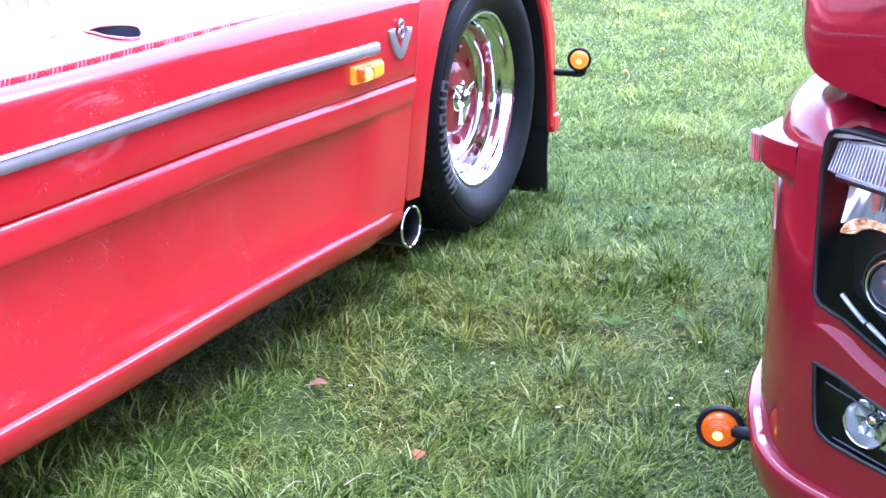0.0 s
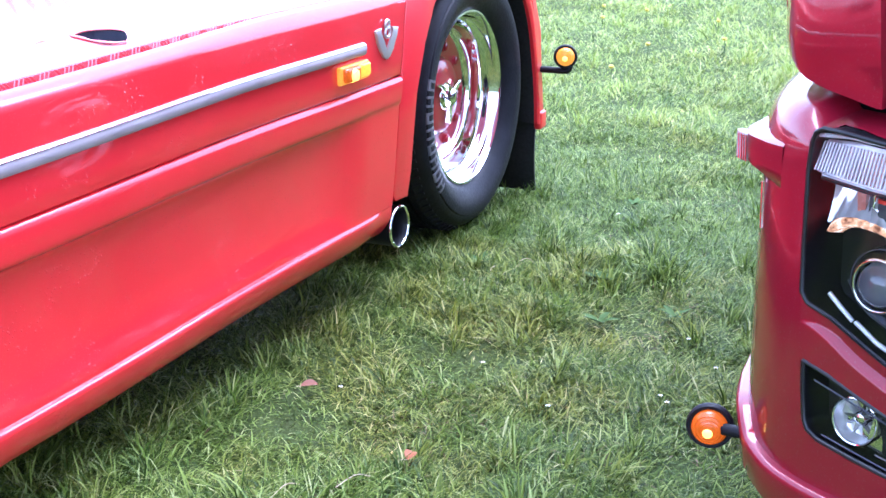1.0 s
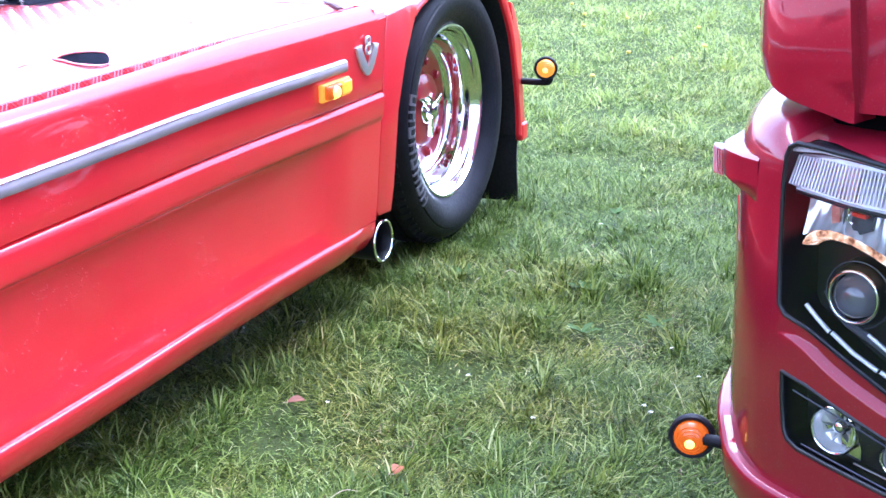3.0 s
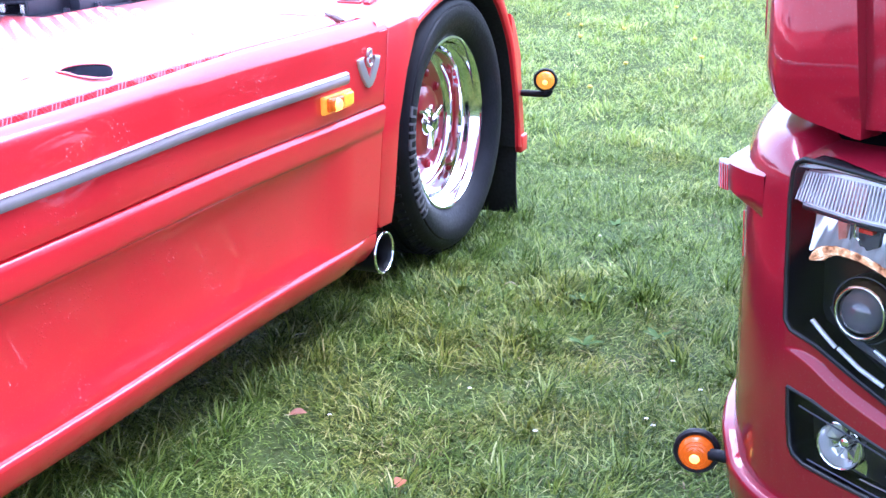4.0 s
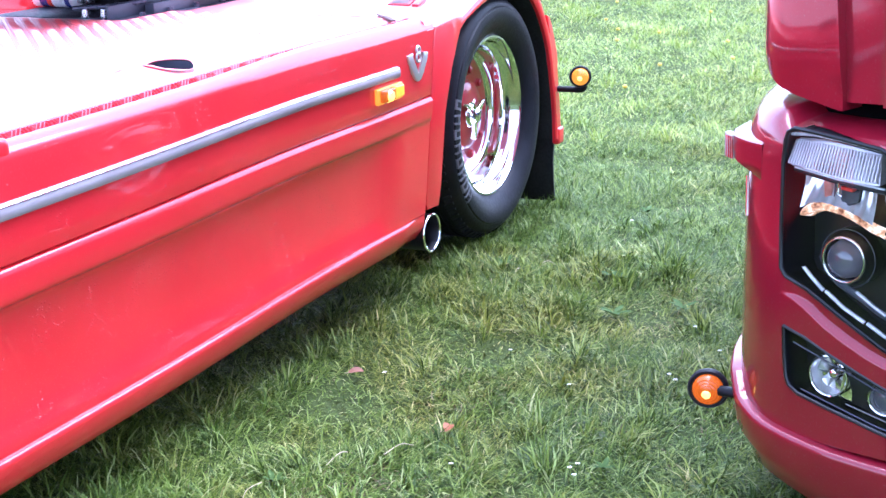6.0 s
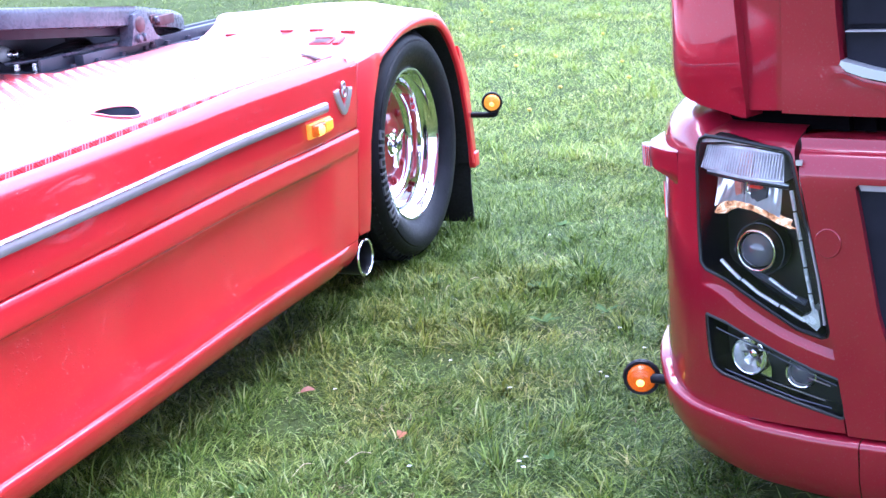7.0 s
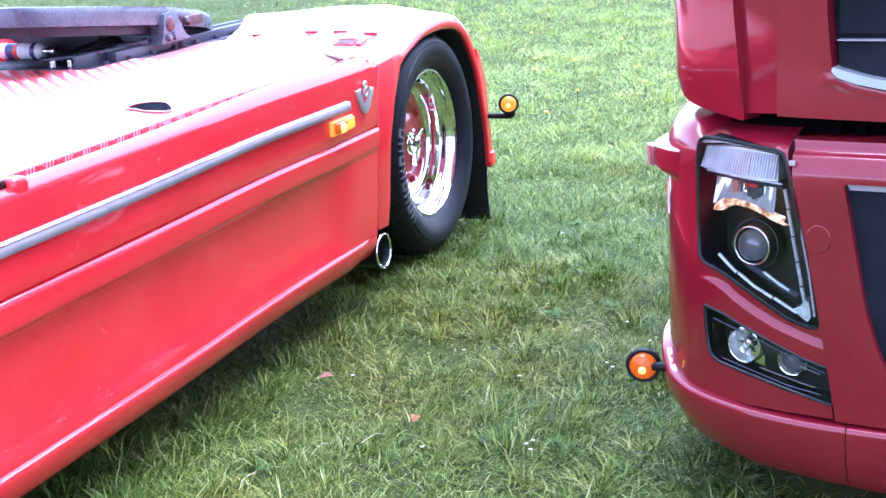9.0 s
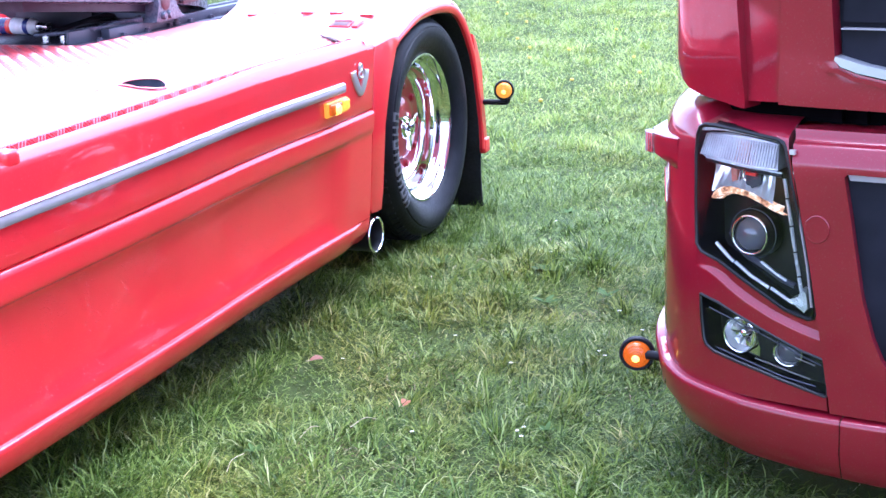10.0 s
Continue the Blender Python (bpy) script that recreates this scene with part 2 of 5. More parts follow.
def seam_at(z):
    return float(np.interp(z, [a for a, _ in SEAM], [b for _, b in SEAM]))


def flank():
    """The pressed side panel: rolled top edge, groove and ledge, long sunk field, rolled sill."""
    rows = []
    front = -3.6
    marks = sorted(set([round(v, 3) for v in np.linspace(0, 1, 40)] + [round(v, 4) for v in np.linspace(0.90, 1.0, 28)]))
    for u in marks:
        row = []
        def put(x, z):
            y = front + (seam_at(z) - front) * u
            row.append((x, y, z + rise(y) + (0.009 * step(y, -1.75, -1.15) if z > 0.889 else 0.0)))
        y = front + (-0.62 - front) * u
        field = 1 - step(y, -1.02, -0.79)
        sill = 1 - step(y, -0.80, -0.66)
        for x, z in ((-0.10, 0.878), (-0.082, 0.880), (-0.056, 0.884), (-0.0525, 0.8920), (-0.046, 0.8955), (-0.034, 0.8950), (-0.020, 0.8900), (-0.008, 0.8830), (-0.001, 0.8762), (0.0015, 0.8700), (0.0024, 0.8640),
                     (0.003, 0.83), (0.004, 0.78), (0.004, 0.70), (0.003, 0.6625), (0.002, 0.6595), (-0.011, 0.6585), (-0.011, 0.6530), (0.0030, 0.6528), (0.0042, 0.6520), (0.0120, 0.6436), (0.0127, 0.641), (0.0128, 0.636),
                     (0.0128, 0.62), (0.012, 0.596), (0.011, 0.588)):
            put(x, z)
        for x, d, z in ((0.0098, 0.0, 0.583), (0.008, 0.002, 0.5795), (0.007, 0.010, 0.5745), (0.006, 0.017, 0.570), (0.006, 0.021, 0.564), (0.006, 0.024, 0.552), (0.006, 0.026, 0.53), (0.006, 0.028, 0.50), (0.006, 0.027, 0.42), (0.006, 0.022, 0.34), (0.005, 0.010, 0.30),
                        (0.005, 0.004, 0.284)):
            put(x - 0.85 * d * field, z)
        for x, z in ((0.000, 0.2735), (0.006, 0.2715), (0.0115, 0.2690), (0.0145, 0.2650), (0.0145, 0.2580), (0.010, 0.236), (0.000, 0.212), (-0.014, 0.193), (-0.030, 0.180), (-0.05, 0.174), (-0.16, 0.172)):
            put(0.004 + (x - 0.004) * sill if x > 0 else x - 0.01 * (1 - sill), z + 0.012 * step(y, -2.0, -0.8) - 0.002)
        rows.append(row)
    return sheet(rows)


side = part("side_panel", flank(), RED, truck, "pressed red side panel with rain drops")


def bar_along(y0, y1, outline):
    """An (x, z) outline drawn out along y, following the rake, closed at its rounded tail."""
    ys = list(np.linspace(y0, y1 - 0.012, 40)) + [y1 - 0.006, y1 - 0.002, y1]
    mid = sum(z for _, z in outline) / len(outline)
    rows_ = []
    for k, y in enumerate(ys):
        q = 1.0 if k < 40 else (0.97, 0.86, 0.66)[k - 40]
        rows_.append([(0.002 + (x - 0.002) * q, y, mid + (z - mid) * (0.6 + 0.4 * q) + rise(y)) for x, z in outline + outline[:1]])
    bm = sheet(rows_)
    bmesh.ops.remove_doubles(bm, verts=bm.verts, dist=1e-6)
    bmesh.ops.holes_fill(bm, edges=[e for e in bm.edges if len(e.link_faces) == 1], sides=0)
    return bm


trim = bar_along(-3.6, -0.815, [(0.002, 0.750), (0.012, 0.7515), (0.016, 0.757), (0.0175, 0.767), (0.0155, 0.779), (0.010, 0.784), (0.002, 0.786)])
part("side_trim", trim, TRIM, truck, "brushed metal trim strip")
bright = bar_along(-3.6, -0.818, [(0.010, 0.785), (0.0165, 0.7815), (0.0172, 0.7795), (0.012, 0.784)])
part("trim_bead", bright, CHROME, truck, "polished bead on the trim strip")

# the skirt between the seam and the wheel arch
skirt = prism([(-0.545, 0.872), (-0.597, 0.60), (-0.652, 0.31), (-0.64, 0.292), (-0.556, 0.288), (-0.535, 0.36), (-0.487, 0.585), (-0.43, 0.73), (-0.352, 0.853), (-0.322, 0.880), (-0.38, 0.886)], -0.05, 0.006, 0, 0.005)
part("arch_skirt", skirt, RED, truck)
# mudguard: lip round the arch, with the cover going in over the tyre
OUTER = spline([(-0.36, 0.868), (-0.316, 0.884), (-0.151, 0.937), (-0.033, 0.957), (0.10, 0.965), (0.20, 0.958), (0.305, 0.930), (0.396, 0.870), (0.465, 0.78), (0.516, 0.680), (0.555, 0.512), (0.574, 0.40), (0.585, 0.285)], 5)
INNER = spline([(-0.345, 0.838), (-0.288, 0.866), (-0.140, 0.905), (-0.035, 0.918), (0.09, 0.921), (0.20, 0.911), (0.285, 0.888), (0.362, 0.830), (0.43, 0.745), (0.478, 0.655), (0.522, 0.500), (0.541, 0.40), (0.548, 0.295)], 5)
lip_rows = []
for (y0, z0), (y1, z1) in zip(OUTER, INNER):
    dy, dz = y1 - y0, z1 - z0
    lip_rows.append([(-0.10, y0, z0 + 0.008), (-0.035, y0, z0 + 0.006), (-0.012, y0, z0), (0.002, y0 + 0.2 * dy, z0 + 0.2 * dz), (0.006, y0 + 0.5 * dy, z0 + 0.5 * dz),
                     (0.005, y0 + 0.85 * dy, z0 + 0.85 * dz), (0.0, y1, z1), (-0.02, y1, z1), (-0.04, y0 + 0.8 * dy, z0 + 0.8 * dz)])
part("mudguard_lip", sheet(lip_rows), RED, truck)
COVER = spline([(-0.60, 0.9045), (-0.45, 0.9065), (-0.35, 0.911), (-0.25, 0.925), (-0.15, 0.945), (-0.03, 0.965), (0.10, 0.976), (0.22, 0.971), (0.32, 0.940), (0.41, 0.868), (0.47, 0.785), (0.52, 0.685), (0.558, 0.52), (0.583, 0.30)], 5)


def crown(x, y):
    """How far the cover swells up over the tyres."""
    return 0.034 * step(-x, 0.06, 0.26) * (1 - 0.65 * step(-x, 0.52, 0.84)) * step(y, -0.42, -0.12) * (1 - step(y, 0.20, 0.40))


cover_rows = []
for y, z in COVER:
    foot = float(np.interp(y, [-0.62, -0.36, -0.30, -0.15, 0.0, 0.25, 0.45], [0.866, 0.868, 0.886, 0.936, 0.955, 0.945, 0.80]))
    near_z = z
    row = [(0.003, y, min(foot, z - 0.01)), (-0.002, y, min(foot + 0.010, z - 0.007)), (-0.010, y, z - 0.010 if z - foot > 0.012 else z - 0.005), (-0.022, y, z - 0.004)] if y < 0.42 else [(-0.012, y, z - 0.003), (-0.016, y, z - 0.002), (-0.02, y, z - 0.001), (-0.025, y, z)]
    for x, dz in ((-0.045, 0.0), (-0.12, 0.002), (-0.30, 0.004), (-0.55, 0.004), (-0.90, 0.003), (-1.04, 0.0), (-1.062, -0.006), (-1.070, -0.02), (-1.070, -0.06)):
        late = 0.24 * step(-x, 0.30, 0.85) * (1 - step(y, 0.05, 0.30))
        z = float(np.interp(y - late, COVER[:, 0], COVER[:, 1])) if y < 0.3 else near_z
        reach = float(np.interp(y, [-0.6, -0.14, -0.08, 0.10, 0.34, 0.6], [0.985, 0.985, 0.885, 0.90, 0.975, 0.985])) / 1.07
        row.append((x * reach, y, z + dz * (1 if z > 0.8 else 0.3) + crown(x, y - late)))
    cover_rows.append(row)
part("mudguard_cover", sheet(cover_rows), DECK_RED, truck, "wet red mudguard cover")
# inside of the arch, dark
inner_rows = [[(-0.012, y, z), (-0.35, y, z), (-0.62, y, z)] for y, z in INNER]
part("arch_liner", thick(sheet(inner_rows), 0.004), FLAP, truck, "black wheel-arch liner")
# rear skirt with its stepped outer piece
rear = prism([(0.470, 0.795), (0.492, 0.788), (0.520, 0.755), (0.575, 0.640), (0.582, 0.600), (0.570, 0.585), (0.602, 0.40), (0.618, 0.300), (0.606, 0.285), (0.575, 0.292), (0.57, 0.42), (0.535, 0.60)], -0.045, 0.0, 0, 0.004)
part("rear_skirt", rear, RED, truck)
part("skirt_tab", box((-0.022, 0.565, 0.268), (0.008, 0.628, 0.336), 0.012, 3), RED, truck)
flap_rows = []
for k in range(15):
    z = 0.60 - 0.57 * k / 14
    flap_rows.append([(x, 0.60 + 0.018 * math.sin(k * 0.45) + 0.012 * (x + 0.2), z) for x in np.linspace(-0.50, -0.022, 7)])
part("mud_flap", thick(sheet(flap_rows), 0.009), FLAP, truck, "black rubber mud flap")

def cover_z(x, y):
    """The height of the mudguard cover's upper face."""
    wide = x / 0.92
    back = y - 0.24 * step(-wide, 0.30, 0.85) * (1 - step(y, 0.05, 0.30))
    return float(np.interp(back, COVER[:, 0], COVER[:, 1])) + 0.003 + crown(wide, back)


# grips and recessed handles on the mudguard cover
for x0, y0 in ((-0.735, -0.045), (-0.585, -0.105), (-0.425, -0.185), (-0.285, -0.225), (-0.160, -0.225)):
    slope = math.degrees(math.atan2(cover_z(x0, y0 + 0.02) - cover_z(x0, y0 - 0.02), 0.04))
    grip = part("cover_grip", moved(box((-0.027, -0.012, -0.004), (0.027, 0.010, 0.007), 0.003), pose(x0, y0, cover_z(x0, y0), slope, 0, 0)), DECK_RED, truck)
    # thin darker plate puts the shade on the grip front into colour
    part("grip_face", moved(box((-0.024, -0.0135, -0.001), (0.024, -0.0115, 0.0055), 0.0006), pose(x0, y0, cover_z(x0, y0), slope, 0, 0)), HUB_RED, grip, "darker red plate painting shade on the front of the grip")
for x0, y0 in ((-0.200, -0.330), (-0.638, -0.185)):
    at = pose(x0, y0, cover_z(x0, y0) + 0.001, math.degrees(math.atan2(cover_z(x0, y0 + 0.03) - cover_z(x0, y0 - 0.03), 0.06)), 0, 0)
    handle = part("cover_latch", moved(join(box((-0.060, -0.030, -0.004), (0.022, 0.034, 0.005), 0.003), box((0.034, -0.034, -0.004), (0.058, 0.036, 0.007), 0.003)), at), HUB_RED, truck, "red recessed latch")
    part("latch_slot", moved(box((-0.050, -0.024, 0.0045), (0.012, 0.016, 0.0065), 0.001), at), RUST, handle, "dark slot")
    part("latch_rim", moved(box((-0.054, 0.018, 0.004), (0.016, 0.026, 0.011), 0.002), at), DECK_RED, handle)
part("cover_flap", moved(join(box((-0.105, -0.007, 0.0), (0.080, 0.006, 0.004), 0.0015), box((-0.02, -0.006, 0.002), (0.105, 0.010, 0.008), 0.002)), pose(-0.120, -0.645, 0.9085, 0, 1, -50)), RUST, truck, "dark lifted edge of a cover flap")

# deck of tread plate with its raised bars
DECK_Z = 0.903
OPEN_X, OPEN_Y = -0.985, -0.86      # the corner of the opening for the coupling


def deck_z(x):
    return DECK_Z - 0.004 * (x + 0.05)


def level(bm, z_of):
    """Sets a thickened plate so that its upper face lies at z_of(x)."""
    off = max(v.co.z - z_of(v.co.x) - rise(v.co.y) for v in bm.verts)
    for v in bm.verts:
        v.co.z -= off
    return bm


deck = thick(sheet([[(x, y, deck_z(x) + rise(y) - fold) for x, fold in ((-0.076, 0.0), (-0.090, 0.0), (-0.2, 0.0), (-0.45, 0.0), (-0.7, 0.0), (-0.9, 0.0), (OPEN_X, 0.0))] for y in np.linspace(-3.6, -0.58, 26)]), -0.003)
deck_ob = part("deck_plate", level(deck, deck_z), DECK_RED, truck, "wet red tread-plate deck")
part("deck_edge", sheet([[(x, y, deck_z(x) + rise(y) - fold) for x, fold in ((-0.0640, 0.0215), (-0.0672, 0.0120), (-0.0712, 0.0022), (-0.0762, 0.0002))] for y in np.linspace(-3.6, -0.58, 26)]), RED, truck, "folded red edge of the tread plate")
deck = thick(sheet([[(x, y, deck_z(x) + rise(y)) for x in (OPEN_X, -1.4, -1.8, -2.4)] for y in np.linspace(-3.6, OPEN_Y, 20)]), -0.012)
part("deck_plate", level(deck, deck_z), DECK_RED, truck, "wet red tread-plate deck")
tread = bmesh.new()
pitch = 0.034
for a in range(-52, 1):
    for b in range(0, 90):
        x, y = -0.100 + a * pitch, -3.55 + b * pitch
        if (x < OPEN_X + 0.02 and y > OPEN_Y - 0.02) or y > -0.62:
            continue
        turn = radians(35 if (a + b) % 2 else -55)
        if -0.37 < x < -0.08 and -1.80 < y < -1.47:
            continue
        c, s_ = math.cos(turn), math.sin(turn)
        for off in (-0.0065, 0.0065):
            ring_ = []
            for u, w in ((-0.016, 0), (0, -0.0042), (0.016, 0), (0, 0.0042)):
                ring_.append(tread.verts.new((x + c * u - s_ * (w + off), y + s_ * u + c * (w + off), deck_z(x) + rise(y) - 0.0002)))
            top = [tread.verts.new((x + c * u - s_ * off, y + s_ * u + c * off, deck_z(x) + rise(y) + 0.0019)) for u in (-0.008, 0.008)]
            tread.faces.new((ring_[0], ring_[1], top[0]))
            tread.faces.new((ring_[1], top[1], top[0]))
            tread.faces.new((ring_[1], ring_[2], top[1]))
            tread.faces.new((ring_[2], ring_[3], top[1]))
            tread.faces.new((ring_[3], top[0], top[1]))
            tread.faces.new((ring_[3], ring_[0], top[0]))
for b in range(0, 190):            # the folded edge of the plate carries a herringbone of the same bars
    y, lean_ = -3.55 + b * 0.0125, (0.0065 if b // 3 % 2 else -0.0065)
    def on_fold(w, yy, h):
        return tread.verts.new((-0.0712 + 0.0066 * w + 0.93 * h, yy, deck_z(-0.07) + rise(y) - 0.0022 - 0.0175 * w + 0.35 * h))
    if y > -1.25:
        break
    q = [on_fold(0.02, y - lean_ - 0.0012, 0), on_fold(0.02, y - lean_ + 0.0012, 0), on_fold(0.98, y + lean_ + 0.0012, 0), on_fold(0.98, y + lean_ - 0.0012, 0)]
    top = [on_fold(0.10, y - 0.8 * lean_, 0.0030), on_fold(0.90, y + 0.8 * lean_, 0.0030)]
    for f in ((q[0], q[1], top[0]), (q[1], q[2], top[1], top[0]), (q[2], q[3], top[1]), (q[3], q[0], top[0], top[1])):
        tread.faces.new(f)
tagged(part("tread_relief", tread, DECK_RED, truck, "raised bars of the tread plate"), kind="stuff")


def cut_out(ob, cut):
    """Takes a closed body out of a mesh for good."""
    bmesh.ops.recalc_face_normals(cut, faces=cut.faces)
    tmp = new("cutter", bpy.data.meshes.new("cutter"))
    cut.to_mesh(tmp.data)
    cut.free()
    mod = ob.modifiers.new("cut", "BOOLEAN")
    mod.object, mod.operation, mod.solver = tmp, "DIFFERENCE", "EXACT"
    got = bpy.data.meshes.new_from_object(ob.evaluated_get(bpy.context.evaluated_depsgraph_get()))
    ob.modifiers.clear()
    mats = [m for m in ob.data.materials]
    ob.data = got
    got.materials.clear()
    for m in mats:
        got.materials.append(m)
    bpy.data.objects.remove(tmp)
    return ob


def shrunk(outline, by):
    """The outline drawn in towards its middle."""
    c = [sum(v[k] for v in outline) / len(outline) for k in (0, 1)]
    return [(c[0] + (a - c[0]) * by, c[1] + (b - c[1]) * by) for a, b in outline]


# hand hole in the deck with a bent lip
def cavity(outline, lo, hi):
    """An open-topped pocket."""
    bm = bmesh.new()
    low, high = [bm.verts.new((x, y, lo)) for x, y in outline], [bm.verts.new((x, y, hi)) for x, y in outline]
    bm.faces.new(low)
    for k in range(len(outline)):
        q = (k + 1) % len(outline)
        bm.faces.new((low[k], low[q], high[q], high[k]))
    return bm


hz = deck_z(-0.2) + rise(-1.65)
HOLE = [(-0.286, -1.672), (-0.308, -1.632), (-0.312, -1.592), (-0.296, -1.563), (-0.266, -1.550), (-0.232, -1.560), (-0.196, -1.596), (-0.160, -1.640), (-0.134, -1.684), (-0.130, -1.712), (-0.150, -1.728), (-0.190, -1.716), (-0.240, -1.694)]
hole_ring = [tuple(q) for q in spline(HOLE + HOLE[:1], 4)[:-1]]
cut_out(deck_ob, prism(hole_ring, hz - 0.05, hz + 0.05, 2))
hole = part("hand_hole", cavity(shrunk(hole_ring, 1.04), hz - 0.09, hz - 0.0035), RAIL, truck, "dark space under the oval hand hole")
lip_line = spline([(-0.302, -1.664), (-0.282, -1.678), (-0.240, -1.697), (-0.190, -1.719), (-0.150, -1.732), (-0.126, -1.722), (-0.118, -1.700)], 5)
part("hole_lip", thick(sheet([[(x - 0.004, y + 0.007, hz + 0.0005), (x, y, hz + 0.005 + 0.0012 * math.sin(70 * x)), (x + 0.003, y - 0.006, hz + 0.0035)] for x, y in lip_line]), 0.002), DECK_RED, hole, "bent lip of the hand hole")
# step recess near the cab
part("step_recess", box((-0.075, -2.86, 0.872), (-0.02, -2.56, 0.892), 0.004), PLASTIC, truck, "dark step recess")
part("step_cap", moved(box((-0.045, -0.03, -0.028), (0.012, 0.03, 0.02), 0.018, 4), Matrix.Translation((-0.012, -2.53, 0.872))), RED, truck)

# side marker, lit
my0, my1 = -0.975, -0.812
zc = 0.716
mark = part("side_marker", box((0.004, my0, zc - 0.026), (0.018, my1, zc + 0.024), 0.006, 3), AMBER, truck, "lit amber side marker lamp")
part("lens", box((0.014, my0 + 0.012, zc - 0.020), (0.032, my0 + 0.092, zc + 0.019), 0.009, 3), AMBER_DIM, mark, "amber lens")
part("bulb", moved(turned([(0, 0.019), (0.014, 0.016), (0.021, 0.0), (0, -0.004)], 20), Matrix.Translation((0.024, my0 + 0.052, zc - 0.002)) @ ABOUT_X), AMBER_HOT, mark, "glowing bulb")
part("lens", box((0.014, my0 + 0.100, zc - 0.018), (0.028, my1 - 0.006, zc + 0.019), 0.007, 3), YELLOW, mark, "amber lens")

# chrome badge: a pointed shield with two small loops over it
badge_out = [(-0.752, 0.806), (-0.714, 0.811), (-0.723, 0.799), (-0.684, 0.738), (-0.645, 0.797), (-0.653, 0.809), (-0.612, 0.802), (-0.622, 0.780), (-0.645, 0.744), (-0.668, 0.724), (-0.686, 0.719), (-0.702, 0.725), (-0.724, 0.748), (-0.744, 0.782)]
badge = part("badge", prism(badge_out, 0.002, 0.011, 0, 0.003), SATIN, truck, "chrome shield badge")
for z, r in ((0.818, 0.0110), (0.795, 0.0135)):
    part("loop", at_x(ring(r, 0.0045, 28, 8), 0.011, -0.684, z), SATIN, badge)

# exhaust outlet under the skirt
ex = part("exhaust_pipe", at_x(turned([(0.058, -0.30), (0.062, -0.012), (0.0645, -0.002), (0.0635, 0.004), (0.060, 0.004), (0.0565, -0.004), (0.054, -0.05), (0.053, -0.28), (0, -0.28)], 48), 0.0, -0.612, 0.208), PLASTIC, truck, "dark exhaust outlet")
part("chrome_rim", at_x(ring(0.0612, 0.0042, 56, 8), 0.003, -0.612, 0.208), CHROME, ex, "chrome rim of the outlet")

# rear position lamp on its stalk
stalk = spline([(-0.03, 0.582, 0.492), (0.04, 0.582, 0.492), (0.085, 0.582, 0.492), (0.105, 0.582, 0.496), (0.110, 0.582, 0.515), (0.109, 0.582, 0.535)], 5)
rl = part("marker_lamp", tube([tuple(p) for p in stalk], 0.012, 12), RUBBER, truck, "rear marker lamp on a black stalk")


def round_lamp(parent, x, y, z, r, lens, hot, turn=0.0):
    """A round lamp in a rubber housing, its lens towards -y."""
    m = Matrix.Translation((x, y, z)) @ Matrix.Rotation(radians(turn), 4, "Z") @ ABOUT_Y
    part("housing", moved(turned([(0, -0.6 * r), (0.6 * r, -0.58 * r), (0.86 * r, -0.4 * r), (1.0 * r, -0.1 * r), (1.02 * r, 0.12 * r), (0.95 * r, 0.24 * r), (0.82 * r, 0.22 * r), (0.8 * r, 0.1 * r), (0, 0.1 * r)], 40), m), RUBBER, parent, "black rubber housing")
    rad = [(0.77 * r, 0.12 * r), (0.77 * r, 0.32 * r), (0.66 * r, 0.50 * r), (0.46 * r, 0.64 * r), (0.2 * r, 0.72 * r), (0, 0.73 * r)]
    part("lens", moved(turned(rad, 40), m), lens, parent, "glowing amber lens")
    for q, h in ((0.62, 0.53), (0.48, 0.625), (0.34, 0.68)):
        part("lens_ridge", moved(moved(ring(q * r, 0.035 * r, 36, 6), Matrix.Translation((0, 0, h * r))), m), lens, parent)
    part("bulb", moved(turned([(0.24 * r, 0.66 * r), (0.22 * r, 0.72 * r), (0.13 * r, 0.765 * r), (0, 0.78 * r)], 24), m @ Matrix.Translation((-0.03 * r, -0.10 * r, 0))), hot, parent, "bright bulb")


round_lamp(rl, 0.096, 0.575, 0.546, 0.043, AMBER, AMBER_HOT, turn=18)


